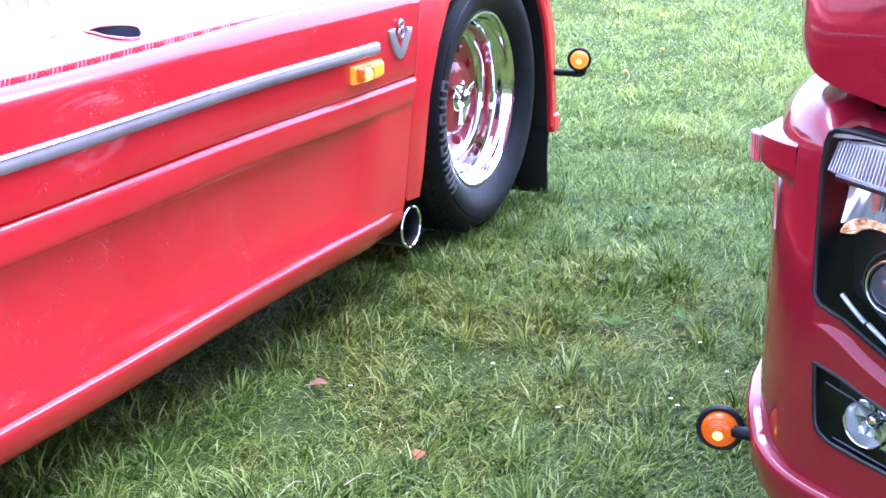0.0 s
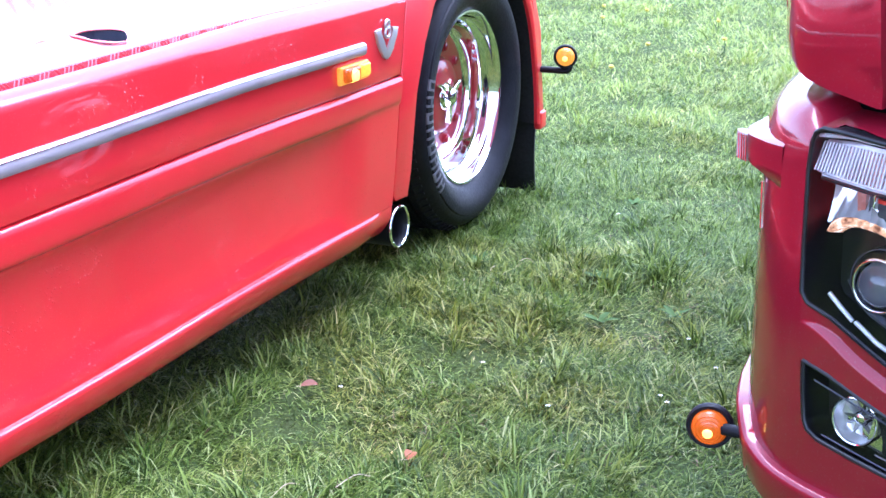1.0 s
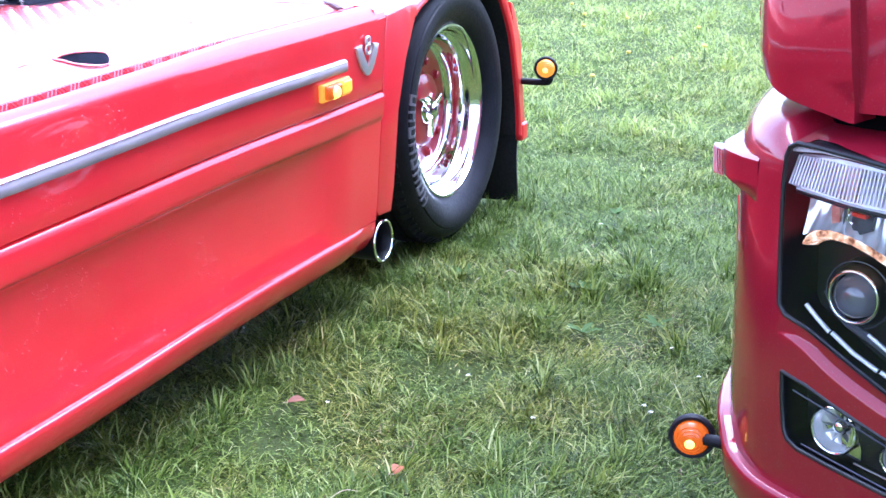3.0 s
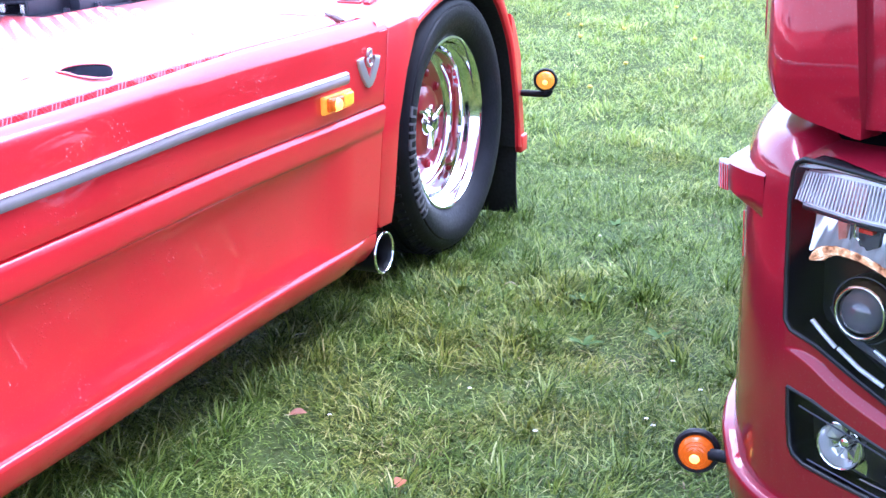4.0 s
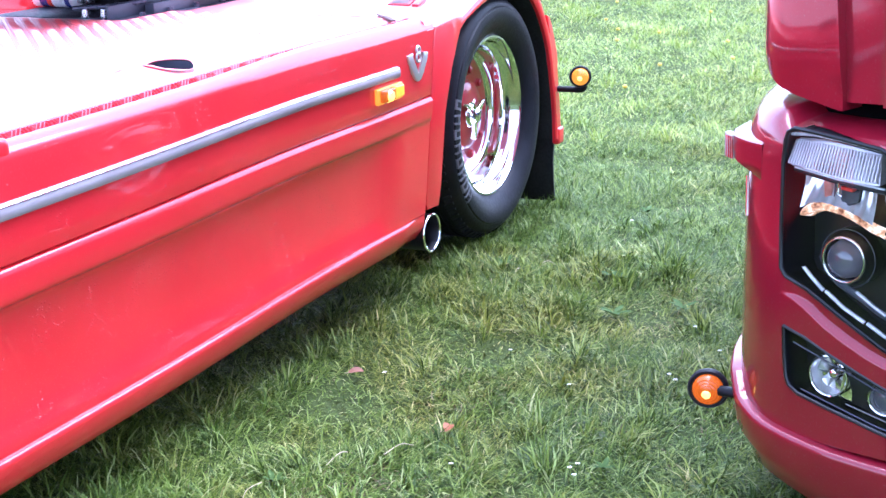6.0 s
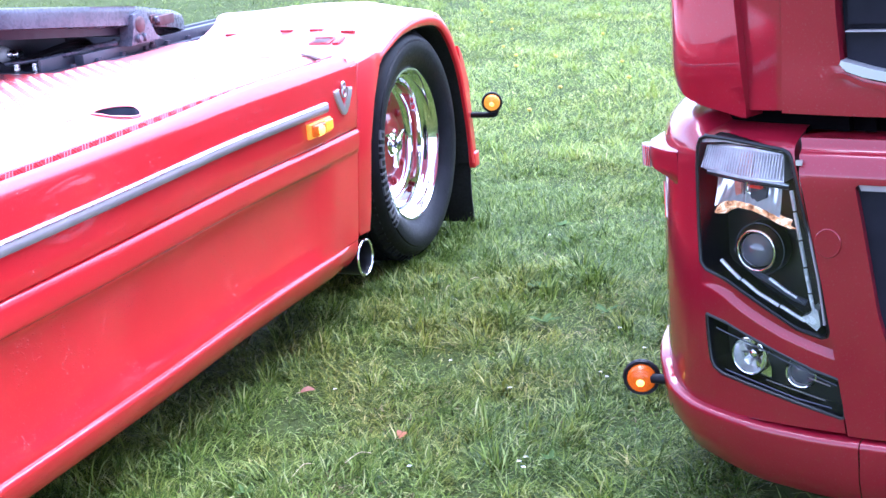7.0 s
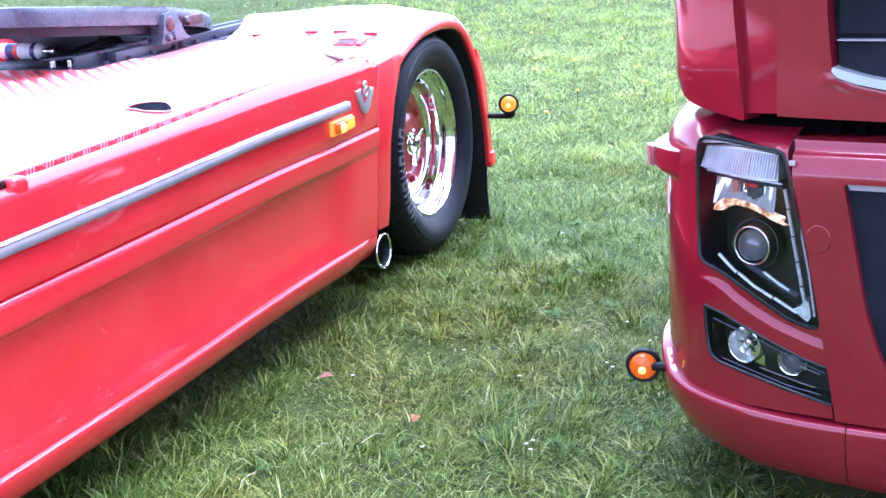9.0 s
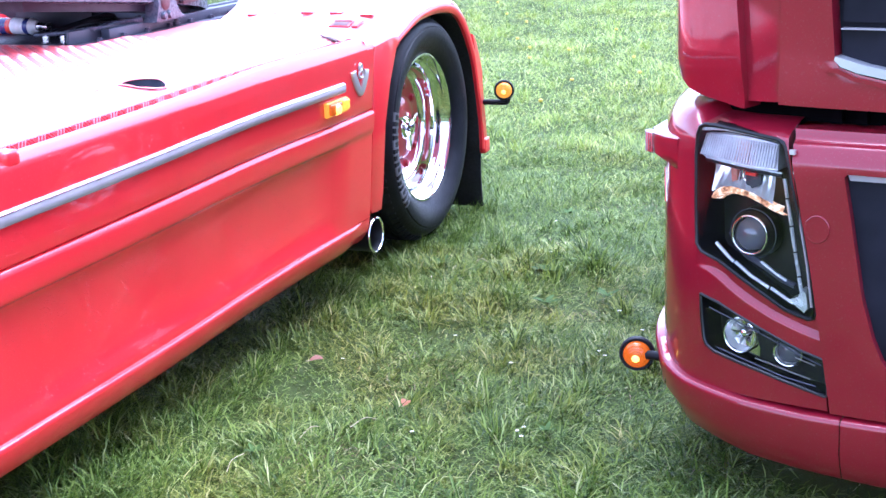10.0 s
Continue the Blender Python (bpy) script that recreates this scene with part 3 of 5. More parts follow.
# ---- wheels ----
def wheel_parts(x, y, z, out, parent, name="wheel"):
    """The deep-dished chrome wheel; out is the side to which its face looks (1: +x)."""
    m = Matrix.Translation((x, y, z)) @ (ABOUT_X if out > 0 else Matrix.Rotation(radians(-90), 4, "Y"))
    tyre = turned([(0.284, -0.062), (0.292, -0.042), (0.306, -0.026), (0.330, -0.013), (0.352, -0.004), (0.374, 0.0), (0.392, -0.003), (0.396, -0.008), (0.402, -0.008), (0.416, -0.018), (0.428, -0.034), (0.436, -0.050), (0.4475, -0.060),
                   (0.449, -0.085), (0.440, -0.087), (0.440, -0.095), (0.4495, -0.097), (0.450, -0.125), (0.441, -0.127), (0.441, -0.136), (0.450, -0.138), (0.450, -0.170), (0.441, -0.172), (0.441, -0.181), (0.449, -0.183), (0.4475, -0.232), (0.42, -0.262), (0.36, -0.285), (0.29, -0.24)], 96)
    w = part(name, moved(tyre, m), RUBBER, parent, "black tyre on a deep chrome wheel")
    # shoulder blocks
    blocks = bmesh.new()
    for k in range(84):
        a = 2 * math.pi * k / 84
        b = box((0.424, -0.006, -0.064), (0.4510, 0.006, -0.036), 0)
        for v in b.verts:
            v.co.x -= max(0.0, (v.co.z + 0.064)) * 0.62
        moved(b, Matrix.Rotation(a, 4, "Z"))
        me = bpy.data.meshes.new("b")
        b.to_mesh(me)
        blocks.from_mesh(me)
        b.free()
        bpy.data.meshes.remove(me)
    tagged(part("shoulder_tread", moved(blocks, m), RUBBER, w, "tread blocks on the shoulder"), kind="stuff")
    rim = turned([(0.286, -0.060), (0.294, -0.050), (0.2955, -0.043), (0.291, -0.037), (0.284, -0.036), (0.279, -0.042), (0.2745, -0.060), (0.270, -0.076), (0.265, -0.083), (0.258, -0.087), (0.254, -0.093), (0.252, -0.104), (0.248, -0.130), (0.244, -0.150), (0.238, -0.158), (0.225, -0.160), (0.20, -0.162), (0.20, -0.172)], 128)
    part("rim", moved(rim, m), CHROME, w, "polished chrome rim")
    disc = part("disc", moved(turned([(0.226, -0.160), (0.216, -0.153), (0.200, -0.150), (0.160, -0.149), (0.132, -0.150), (0.126, -0.144), (0.122, -0.132), (0.112, -0.126), (0.070, -0.121), (0, -0.120)], 64), m), HUB_RED, w, "dark red hub and disc")
    nut = turned([(0.020, -0.002), (0.020, 0.003), (0.0155, 0.004), (0.0145, 0.012), (0.010, 0.015), (0, 0.0155)], 12)
    nut_mesh = None
    for k in range(10):
        a = 2 * math.pi * (k + 0.5) / 10
        mm = m @ Matrix.Translation((0.166 * math.cos(a), 0.166 * math.sin(a), -0.150))
        ob = new("wheel_nut", nut_mesh) if nut_mesh else part("wheel_nut", nut.copy(), HUB_RED, None)
        nut_mesh = ob.data
        ob.matrix_basis = mm
        place(ob, w)
    nut.free()
    sp = [moved(turned([(0, 0.034), (0.020, 0.033), (0.030, 0.026), (0.034, 0.010), (0.044, 0.004), (0.048, -0.006), (0.05, -0.03)], 40), Matrix.Translation((0, 0, -0.118)))]
    for k in range(3):
        wing = prism([(0.028, -0.014), (0.060, -0.0085), (0.088, -0.006), (0.092, 0.0), (0.088, 0.006), (0.060, 0.0085), (0.028, 0.014)], -0.117, -0.099, 2, 0.004)
        sp.append(moved(wing, Matrix.Rotation(radians(-3 + 120 * k), 4, "Z")))
    part("spinner", moved(join(*sp), m), CHROME, w, "three-winged chrome spinner cap")
    # worn raised marks on the sidewall
    for k in range(8):
        for u0, u1, r0, r1 in ((-0.0175, -0.0095, 0.356, 0.397), (0.0095, 0.0175, 0.356, 0.397)) + (((-0.0095, 0.0095, 0.372, 0.379),) if k % 2 else ((-0.0095, 0.0095, 0.389, 0.397),)):
            bar = prism([(r0, u0), (r1, u0), (r1, u1), (r0, u1)], -0.006, 0.0012, 2)
            for cut in (0.362, 0.374, 0.384, 0.394):
                bmesh.ops.bisect_plane(bar, geom=bar.verts[:] + bar.edges[:] + bar.faces[:], plane_co=(cut, 0, 0), plane_no=(1, 0, 0), dist=1e-6)
            for v in bar.verts:
                v.co.z += float(np.interp(v.co.x, [0.330, 0.352, 0.374, 0.392, 0.403], [-0.013, -0.004, 0.0, -0.003, -0.0085])) + 0.001
            part("sidewall_mark", moved(bar, m @ Matrix.Rotation(radians(254 + 7.6 * k), 4, "Z")), LETTER, w, "raised grey mark on the sidewall", 0)
    return w


wheel_parts(-0.016, 0.035, 0.478, 1, truck)
inner_tyre = turned([(0.29, -0.03), (0.36, 0.0), (0.43, -0.03), (0.449, -0.05), (0.449, -0.22), (0.42, -0.26), (0.30, -0.24)], 64)
part("inner_tyre", at_x(inner_tyre, -0.33, 0.035, 0.478), RUBBER, truck)
far = at_x(turned([(0.0, 0.0), (0.28, 0.0), (0.36, 0.012), (0.43, -0.03), (0.449, -0.05), (0.449, -0.56), (0.42, -0.60), (0.0, -0.58)], 64), -1.9, 0.0, 0.478)
part("far_wheel", far, RUBBER, truck, "far pair of rear tyres")
part("axle", at_x(turned([(0, 0), (0.09, 0), (0.09, -1.4), (0, -1.4)], 24), -0.55, 0.0, 0.478), RAIL, truck)

# chassis rails, fifth wheel and clutter between the decks
for x0 in (-1.01, -1.40):
    part("chassis_rail", box((x0 - 0.07, -3.5, 0.62), (x0, 1.05, 0.885), 0.006), RAIL, truck, "black chassis rail")
part("far_deck", box((-2.5, -3.6, 0.16), (-1.60, -0.55, 0.895), 0.02), RED, truck)
part("far_mudguard", box((-2.5, -0.55, 0.55), (-1.66, 0.6, 0.97), 0.08, 4), RED, truck)
part("under_deck", box((-1.66, -3.58, 0.45), (-0.10, -0.75, 0.60), 0.01), RAIL, truck)
part("front_end", box((-2.48, -3.62, 0.18), (-0.02, -3.55, 0.885), 0.01), RED, truck)
part("cross_member", box((-1.62, OPEN_Y, 0.78), (OPEN_X + 0.005, OPEN_Y + 0.10, 0.895), 0.006), RAIL, truck)
part("cross_member", box((-1.62, 0.45, 0.70), (-1.12, 0.60, 0.88), 0.01), RAIL, truck)
# angle along the rail top
part("mounting_angle", join(box((-1.095, OPEN_Y + 0.03, 0.88), (-0.995, 0.72, 0.900), 0.004), box((-1.095, OPEN_Y + 0.06, 0.900), (-1.082, 0.70, 0.945), 0.003)), RAIL, truck, "black mounting angle")
for k in range(9):
    y = -0.70 + 0.16 * k
    part("mounting_bolt", moved(turned([(0, 0.016), (0.012, 0.016), (0.013, 0.0)], 6), Matrix.Translation((-1.020, y, 0.900))), STEEL, truck)


plate_out = [(-1.04, -1.16), (-1.00, -1.05), (-0.99, -0.60), (-0.995, -0.30), (-1.02, 0.02), (-1.05, 0.13), (-1.10, 0.14), (-1.21, -0.34), (-1.26, -0.46), (-1.32, -0.46), (-1.37, -0.34), (-1.50, 0.14), (-1.55, 0.13), (-1.59, -0.30), (-1.60, -0.60), (-1.60, -1.05), (-1.56, -1.16)]


def tilt(bm):
    for v in bm.verts:
        v.co.z += -0.10 * (v.co.y + 0.45) - 0.03 * step(v.co.y, -0.1, 0.14)
    return bm


fw = part("fifth_wheel", tilt(prism(plate_out, 1.020, 1.090, 2, 0.022)), STEEL, truck, "greasy tilted fifth-wheel coupling plate")
part("plate_rib", tilt(prism(shrunk(plate_out, 0.84), 0.985, 1.021, 2)), SHADED_IRON, fw)
part("base_block", box((-1.60, -0.42, 0.89), (-1.24, 0.02, 1.02), 0.01), SHADED_IRON, fw)
for x0 in (-1.02, -1.57):
    part("pedestal", prism([(-0.385, 0.935), (-0.16, 0.935), (-0.18, 0.948), (-0.215, 0.96), (-0.235, 1.01), (-0.26, 1.045), (-0.305, 1.056), (-0.345, 1.046), (-0.36, 1.01), (-0.365, 0.965), (-0.375, 0.945)], x0 - 0.015, x0 + 0.045, 0, 0.006), STEEL, fw, "greasy dark pedestal")
    part("pivot_pin", at_x(turned([(0, 0.009), (0.024, 0.009), (0.030, 0.005), (0.032, 0.0)], 24), x0 + 0.044, -0.312, 1.008), RUST, fw, "pinkish rusty pivot pin")
    for yy, zz in ((-0.335, 0.957), (-0.295, 0.958)):
        part("pivot_bolt", at_x(turned([(0, 0.014), (0.012, 0.014), (0.016, 0.004), (0.016, 0)], 12), x0 + 0.046, yy, zz), STEEL, fw)
part("release_bracket", join(box((-1.02, -0.155, 0.985), (-0.985, -0.045, 1.022), 0.006), box((-1.03, -0.20, 0.998), (-0.995, -0.15, 1.030), 0.008)), RUST, fw, "rusty release bracket at the plate's tail")
part("bracket_bolt", at_x(turned([(0, 0.012), (0.010, 0.012), (0.014, 0.003), (0.014, 0)], 12), -0.988, -0.175, 1.012), STEEL, fw)
part("stop_bolt", moved(turned([(0, 0.060), (0.012, 0.058), (0.013, 0.020), (0.020, 0.018), (0.020, 0.0)], 12), Matrix.Translation((-1.03, -0.160, 0.900))), STEEL, fw)
part("frame_base", box((-1.60, -0.80, 0.885), (-1.125, -0.10, 0.905), 0.006), SHADED_IRON, fw)
part("cross_arm", tube([tuple(p) for p in spline([(-1.13, -0.72, 0.925), (-1.12, -0.60, 0.930), (-1.10, -0.48, 0.942), (-1.05, -0.38, 0.945)], 4)], [0.014] * 12 + [0.02], 10), STEEL, fw)
part("beam", box((-1.07, -0.62, 0.899), (-1.03, 0.50, 0.938), 0.006), RAIL, fw)
# filler block added behind the coupling, dark where only shade lies
part("shade_filler", box((-2.25, -0.36, 0.897), (-1.60, -0.06, 1.04), 0.02), SHADED_IRON, fw, "dark filler block for the shade behind the coupling")
for xx, yy in ((-1.20, -0.775), (-1.13, -0.765)):
    part("clamp_bolt", moved(turned([(0, 0.040), (0.012, 0.038), (0.013, 0.014), (0.020, 0.012), (0.020, 0.0)], 12), Matrix.Translation((xx, yy, 0.893))), ALLOY, fw)
part("clamp_bar", tube([(-1.24, -0.79, 0.934), (-1.13, -0.74, 0.938), (-1.06, -0.62, 0.945)], 0.008, 10), STEEL, fw)
for k in range(3):
    part("air_hose", tube([tuple(q) for q in spline([(-1.2 - 0.03 * k, -0.72, 0.925), (-1.16, -0.55 + 0.05 * k, 0.95 + 0.01 * k), (-1.12 - 0.03 * k, -0.30, 0.93), (-1.14, 0.0, 0.92)], 6)], 0.009, 8), RUBBER, fw)

can_at = Matrix.Translation((-1.62, -0.52, 0.938)) @ Matrix.Rotation(radians(-6), 4, "Z") @ ABOUT_X
can = thing("spray_can", "small white, blue and red metal canister lying on the chassis", "canister", at=(-1.5, -0.5, 0.905))
BLUE = surface("can_blue", (0.02, 0.025, 0.14), (0.04, 0.05, 0.2), (0.2, 0.3), 0, 30)
WHITE = surface("can_white", (0.6, 0.58, 0.6), (0.78, 0.76, 0.78), (0.2, 0.3), 0, 30)
for name_, a, b, mt in (("body", 0.0, 0.036, WHITE), ("blue_band", 0.036, 0.074, BLUE), ("red_band", 0.074, 0.098, CANRED), ("white_band", 0.098, 0.162, WHITE), ("blue_band", 0.162, 0.186, BLUE), ("shoulder", 0.186, 0.216, WHITE)):
    r2 = 0.032 if b < 0.2 else 0.020
    part(name_, moved(turned([(0, a), (0.032, a), (r2, b), (0, b)], 28), can_at), mt, can)
part("nozzle", moved(turned([(0.016, 0.216), (0.016, 0.236), (0.010, 0.240), (0.010, 0.258), (0.016, 0.260), (0.016, 0.272), (0, 0.274)], 18), can_at), ALLOY, can, "metal nozzle")

# ================= the dark red lorry =================
lorry = thing("lorry", "dark metallic red lorry with lit marker lamps, parked on grass", "truck", at=(2.53, -1.0, 0.0))
PLAN = spline([(1.28, -1.2), (1.282, -1.5), (1.29, -1.70), (1.318, -1.85), (1.37, -1.95), (1.44, -2.01), (1.55, -2.06), (1.70, -2.10), (1.9, -2.135), (2.2, -2.165), (2.53, -2.175)], 12)
PLAN_S = np.r_[0, np.cumsum(np.linalg.norm(np.diff(PLAN, axis=0), axis=1))]
TAN = np.gradient(PLAN, axis=0)
TAN /= np.linalg.norm(TAN, axis=1)[:, None]
MIDDLE = float(PLAN_S[-1])


def face(s, z, out=0.0):
    """A place on the lorry's nose: s metres round from its flank, z high, out metres proud; past the middle it mirrors."""
    q = min(s, 2 * MIDDLE - s)
    x, y = np.interp(q, PLAN_S, PLAN[:, 0]), np.interp(q, PLAN_S, PLAN[:, 1])
    tx, ty = np.interp(q, PLAN_S, TAN[:, 0]), np.interp(q, PLAN_S, TAN[:, 1])
    x, y = x + ty * out, y - tx * out
    return Vector((x if s <= MIDDLE else 5.06 - x, y, z))


def wrapped(outline, low, high, cell=0.03, bevel=0.0, drop=0.0):
    """An outline in (s, z) laid on the nose as a slab from low to high proud of it, its upper edge rounded off."""
    bm = bmesh.new()
    top = bm.faces.new([bm.verts.new((a, b, 0)) for a, b in outline])
    if bevel:
        bmesh.ops.inset_region(bm, faces=[top], thickness=bevel, use_even_offset=True)
    bm.verts.ensure_lookup_table()
    edge = {v for e in bm.edges if len(e.link_faces) == 1 for v in e.verts}
    for v in bm.verts:
        v.co.z = 1.0 if v in edge else 0.0
    s_lo, s_hi = min(a for a, _ in outline), max(a for a, _ in outline)
    z_lo, z_hi = min(b for _, b in outline), max(b for _, b in outline)
    for lo, hi, axis in ((s_lo, s_hi, 0), (z_lo, z_hi, 1)):
        k = lo + cell
        while k < hi - 0.005:
            co, no = [0, 0, 0], [0, 0, 0]
            co[axis], no[axis] = k, 1
            bmesh.ops.bisect_plane(bm, geom=bm.verts[:] + bm.edges[:] + bm.faces[:], plane_co=co, plane_no=no, dist=1e-6)
            k += cell
    border = [e for e in bm.edges if len(e.link_faces) == 1]
    got = bmesh.ops.extrude_edge_only(bm, edges=border)
    skirt_ = {v for v in got["geom"] if isinstance(v, bmesh.types.BMVert)}
    for v in bm.verts:
        if v in skirt_:
            v.co = face(v.co.x, v.co.y, low)
        else:
            fade = v.co.z if bevel else 0.0
            h = high(v.co.x, v.co.y) if callable(high) else high
            v.co = face(v.co.x, v.co.y, h - (drop or bevel) * fade)
    return bm


def tubed(points, out, r, segs=10):
    return tube([face(s, z, out) for s, z in points], r, segs)


def closed_off(bm):
    border = [e for e in bm.edges if len(e.link_faces) == 1]
    bmesh.ops.holes_fill(bm, edges=border, sides=0)
    bmesh.ops.recalc_face_normals(bm, faces=bm.faces)
    return bm


def carved(ob, *cutters):
    for cut in cutters:
        cut_out(ob, closed_off(cut))
    return ob


def block_on_face(s_list, profile):
    """Closed bodywork: for each s, a section of (out, z) points; closed at its ends."""
    bm = sheet([[face(s, z, o) for o, z in profile(s)] for s in s_list])
    return closed_off(bm)


HEAD = [(0.832, 0.829), (0.836, 0.872), (0.843, 0.889), (0.858, 0.897), (0.90, 0.896), (0.965, 0.890), (1.038, 0.880), (1.050, 0.874), (1.056, 0.862), (1.076, 0.765), (1.107, 0.619), (1.127, 0.505), (1.123, 0.493), (1.112, 0.489), (1.06, 0.502), (0.979, 0.545), (0.891, 0.590), (0.848, 0.606), (0.836, 0.622), (0.833, 0.70)]
FOG = [(0.850, 0.507), (0.853, 0.455), (0.860, 0.405), (0.868, 0.390), (0.890, 0.379), (0.951, 0.368), (1.06, 0.345), (1.158, 0.324), (1.165, 0.328), (1.163, 0.36), (1.157, 0.406), (1.099, 0.421), (0.979, 0.467), (0.90, 0.497)]
SEAM_S = [(0.93, 1.050), (0.879, 1.063), (0.644, 1.109), (0.466, 1.146), (0.283, 1.170), (0.10, 1.208)]


def nose_seam(z):
    return float(np.interp(z, [a for a, _ in SEAM_S[::-1]], [b for _, b in SEAM_S[::-1]]))


CREASE = [(0.80, 0.560), (0.841, 0.570), (0.87, 0.566), (0.90, 0.553), (0.937, 0.530), (0.98, 0.508), (1.034, 0.484), (1.09, 0.463), (1.135, 0.449), (1.20, 0.43)]


def crease_z(s):
    return float(np.interp(s, [a for a, _ in CREASE], [b for _, b in CREASE]))


def dent(s, z):
    """The field round the headlight lies back, with a chamfer up to it from the crease below."""
    grow = min(max((s - 0.836) / 0.07, 0.0), 1.0)
    rise_ = min(max((z - crease_z(s)) / (0.004 + 0.010 * grow), 0.0), 1.0)
    return -0.0125 * grow * rise_ * (1 - step(z, 0.64, 0.80))


BACK = -0.115


def nose_section(s):
    """Bumper from its ledge to the shelf under the cab, then back inside."""
    c = crease_z(s)
    zs = list(np.linspace(0.292, c - 0.004, 8)) + [c - 0.001, c + 0.002] + list(np.linspace(c + 0.005, c + 0.030, 9)) + list(np.linspace(c + 0.04, 0.82, 10))
    out = [(BACK, 0.292)] + [(dent(s, z), z) for z in zs]
    flat = [(0.0, 0.84), (0.0, 0.862), (-0.003, 0.872), (-0.009, 0.881), (-0.020, 0.888), (-0.034, 0.893), (-0.060, 0.900), (-0.090, 0.907), (BACK, 0.911)]
    dome = [(-0.002, 0.846), (-0.006, 0.866), (-0.012, 0.884), (-0.021, 0.900), (-0.034, 0.913), (-0.050, 0.922), (-0.070, 0.928), (-0.092, 0.931), (BACK, 0.932)]
    w = 1 - step(s, 0.77, 0.83)
    return out + [(a + (c - a) * w, b + (d - b) * w) for (a, b), (c, d) in zip(flat, dome)]


corner_s = [0.0, 0.15, 0.3, 0.42, 0.5] + [round(v, 3) for v in np.arange(0.54, 0.82, 0.02)] + [round(v, 3) for v in np.arange(0.824, 0.87, 0.004)] + [round(v, 3) for v in np.arange(0.88, 1.03, 0.015)]
rows = [[face(s, z, o) for o, z in nose_section(s)] for s in corner_s]
last = corner_s[-1]
for k in range(1, 11):
    row = []
    mid = last + (1.13 - last) * k / 10
    for (o, z) in nose_section(mid):
        s = last + (nose_seam(z) - 0.003 - last) * k / 10
        row.append(face(s, z, o))
    rows.append(row)
corner = part("bumper_corner", closed_off(sheet(rows)), MAROON, lorry, "dark red rounded bumper corner")
carved(corner, wrapped(HEAD, -0.16, 0.06), wrapped(FOG, -0.16, 0.08))


def spoiler_section(s):
    zb = float(np.interp(s, [0.60, 0.71, 0.767, 0.872, 0.98, 1.115, 1.32, MIDDLE], [0.215, 0.205, 0.180, 0.160, 0.138, 0.128, 0.120, 0.118]))
    top_z = float(np.interp(s, [0.0, 0.62, 0.67, 0.715, 0.819, 0.98, 1.114, 1.4, MIDDLE], [0.36, 0.352, 0.345, 0.315, 0.301, 0.288, 0.283, 0.285, 0.286]))
    pts = [(BACK, zb + 0.03), (-0.05, zb), (-0.022, zb + 0.004), (-0.006, zb + 0.016), (0.008, zb + 0.05), (0.018, zb + 0.5 * (top_z - zb)), (0.022, top_z - 0.016), (0.0215, top_z - 0.008), (0.018, top_z - 0.003), (0.011, top_z - 0.0005), (BACK, top_z + 0.002)]
    return pts


part("lower_spoiler", block_on_face([0.0, 0.2, 0.4, 0.5] + [round(v, 3) for v in np.arange(0.54, 1.19, 0.02)] + [1.1975], spoiler_section), MAROON, lorry, "rounded red lower spoiler")
part("lower_spoiler", block_on_face([round(v, 3) for v in np.arange(1.2005, MIDDLE, 0.04)] + [MIDDLE] + [2 * MIDDLE - v for v in (1.7, 1.5, 1.3, 1.1, 0.9, 0.8, 0.7, 0.6, 0.5, 0.2, 0.0)][1:], spoiler_section), MAROON, lorry)


def centre_section(s):
    return [(BACK, 0.290), (0.006, 0.290), (0.008, 0.32), (0.008, 0.60), (0.008, 0.80), (0.008, 0.832), (0.0065, 0.838), (-0.0105, 0.865), (-0.013, 0.869), (-0.020, 0.873), (-0.030, 0.878), (-0.036, 0.886), (-0.040, 0.899), (-0.06, 0.902), (BACK, 0.902)]


rows = []
for k in range(6):
    rows.append([face(nose_seam(z) + 0.003 + (1.22 - nose_seam(z) - 0.003) * k / 5, z, o) for o, z in centre_section(1.2)])
for s in list(np.arange(1.26, MIDDLE, 0.05)) + [MIDDLE] + [2 * MIDDLE - v for v in np.arange(1.45, 0.1, -0.05)]:
    rows.append([face(s, z, o) for o, z in centre_section(s)])
centre = part("bumper_centre", closed_off(sheet(rows)), MAROON, lorry, "dark red bumper centre section")
GRILLE = [(1.186, 0.812), (1.192, 0.819), (1.30, 0.818), (2 * MIDDLE - 1.19, 0.818), (2 * MIDDLE - 1.19, 0.78), (2 * MIDDLE - 1.30, 0.40), (1.40, 0.378), (1.335, 0.382), (1.300, 0.394), (1.277, 0.425), (1.257, 0.470), (1.232, 0.555), (1.198, 0.75)]
carved(centre, wrapped(GRILLE, -0.05, 0.06, 0.06))
grille = part("lower_grille", wrapped(GRILLE, -0.10, -0.012, 0.06), DARKGLASS, lorry, "dark lower grille mesh")
part("grille_edge", wrapped([(1.190, 0.8175), (2 * MIDDLE - 1.20, 0.8175), (2 * MIDDLE - 1.20, 0.805), (1.195, 0.805)], -0.02, 0.002, 0.05, 0.004), TRIM, grille, "pale grille edge")
tow = [(1.1325 + 0.025 * math.cos(2 * math.pi * k / 28), 0.697 + 0.028 * math.sin(2 * math.pi * k / 28)) for k in range(28)]
part("tow_cover", wrapped(tow, 0.004, 0.0200, 0.05, 0.005, 0.009), MAROON, lorry, "round tow-eye cover")
part("tow_rim", tubed(tow + tow[:1], 0.0090, 0.0024, 8), MAROON, bpy.data.objects["tow_cover"])

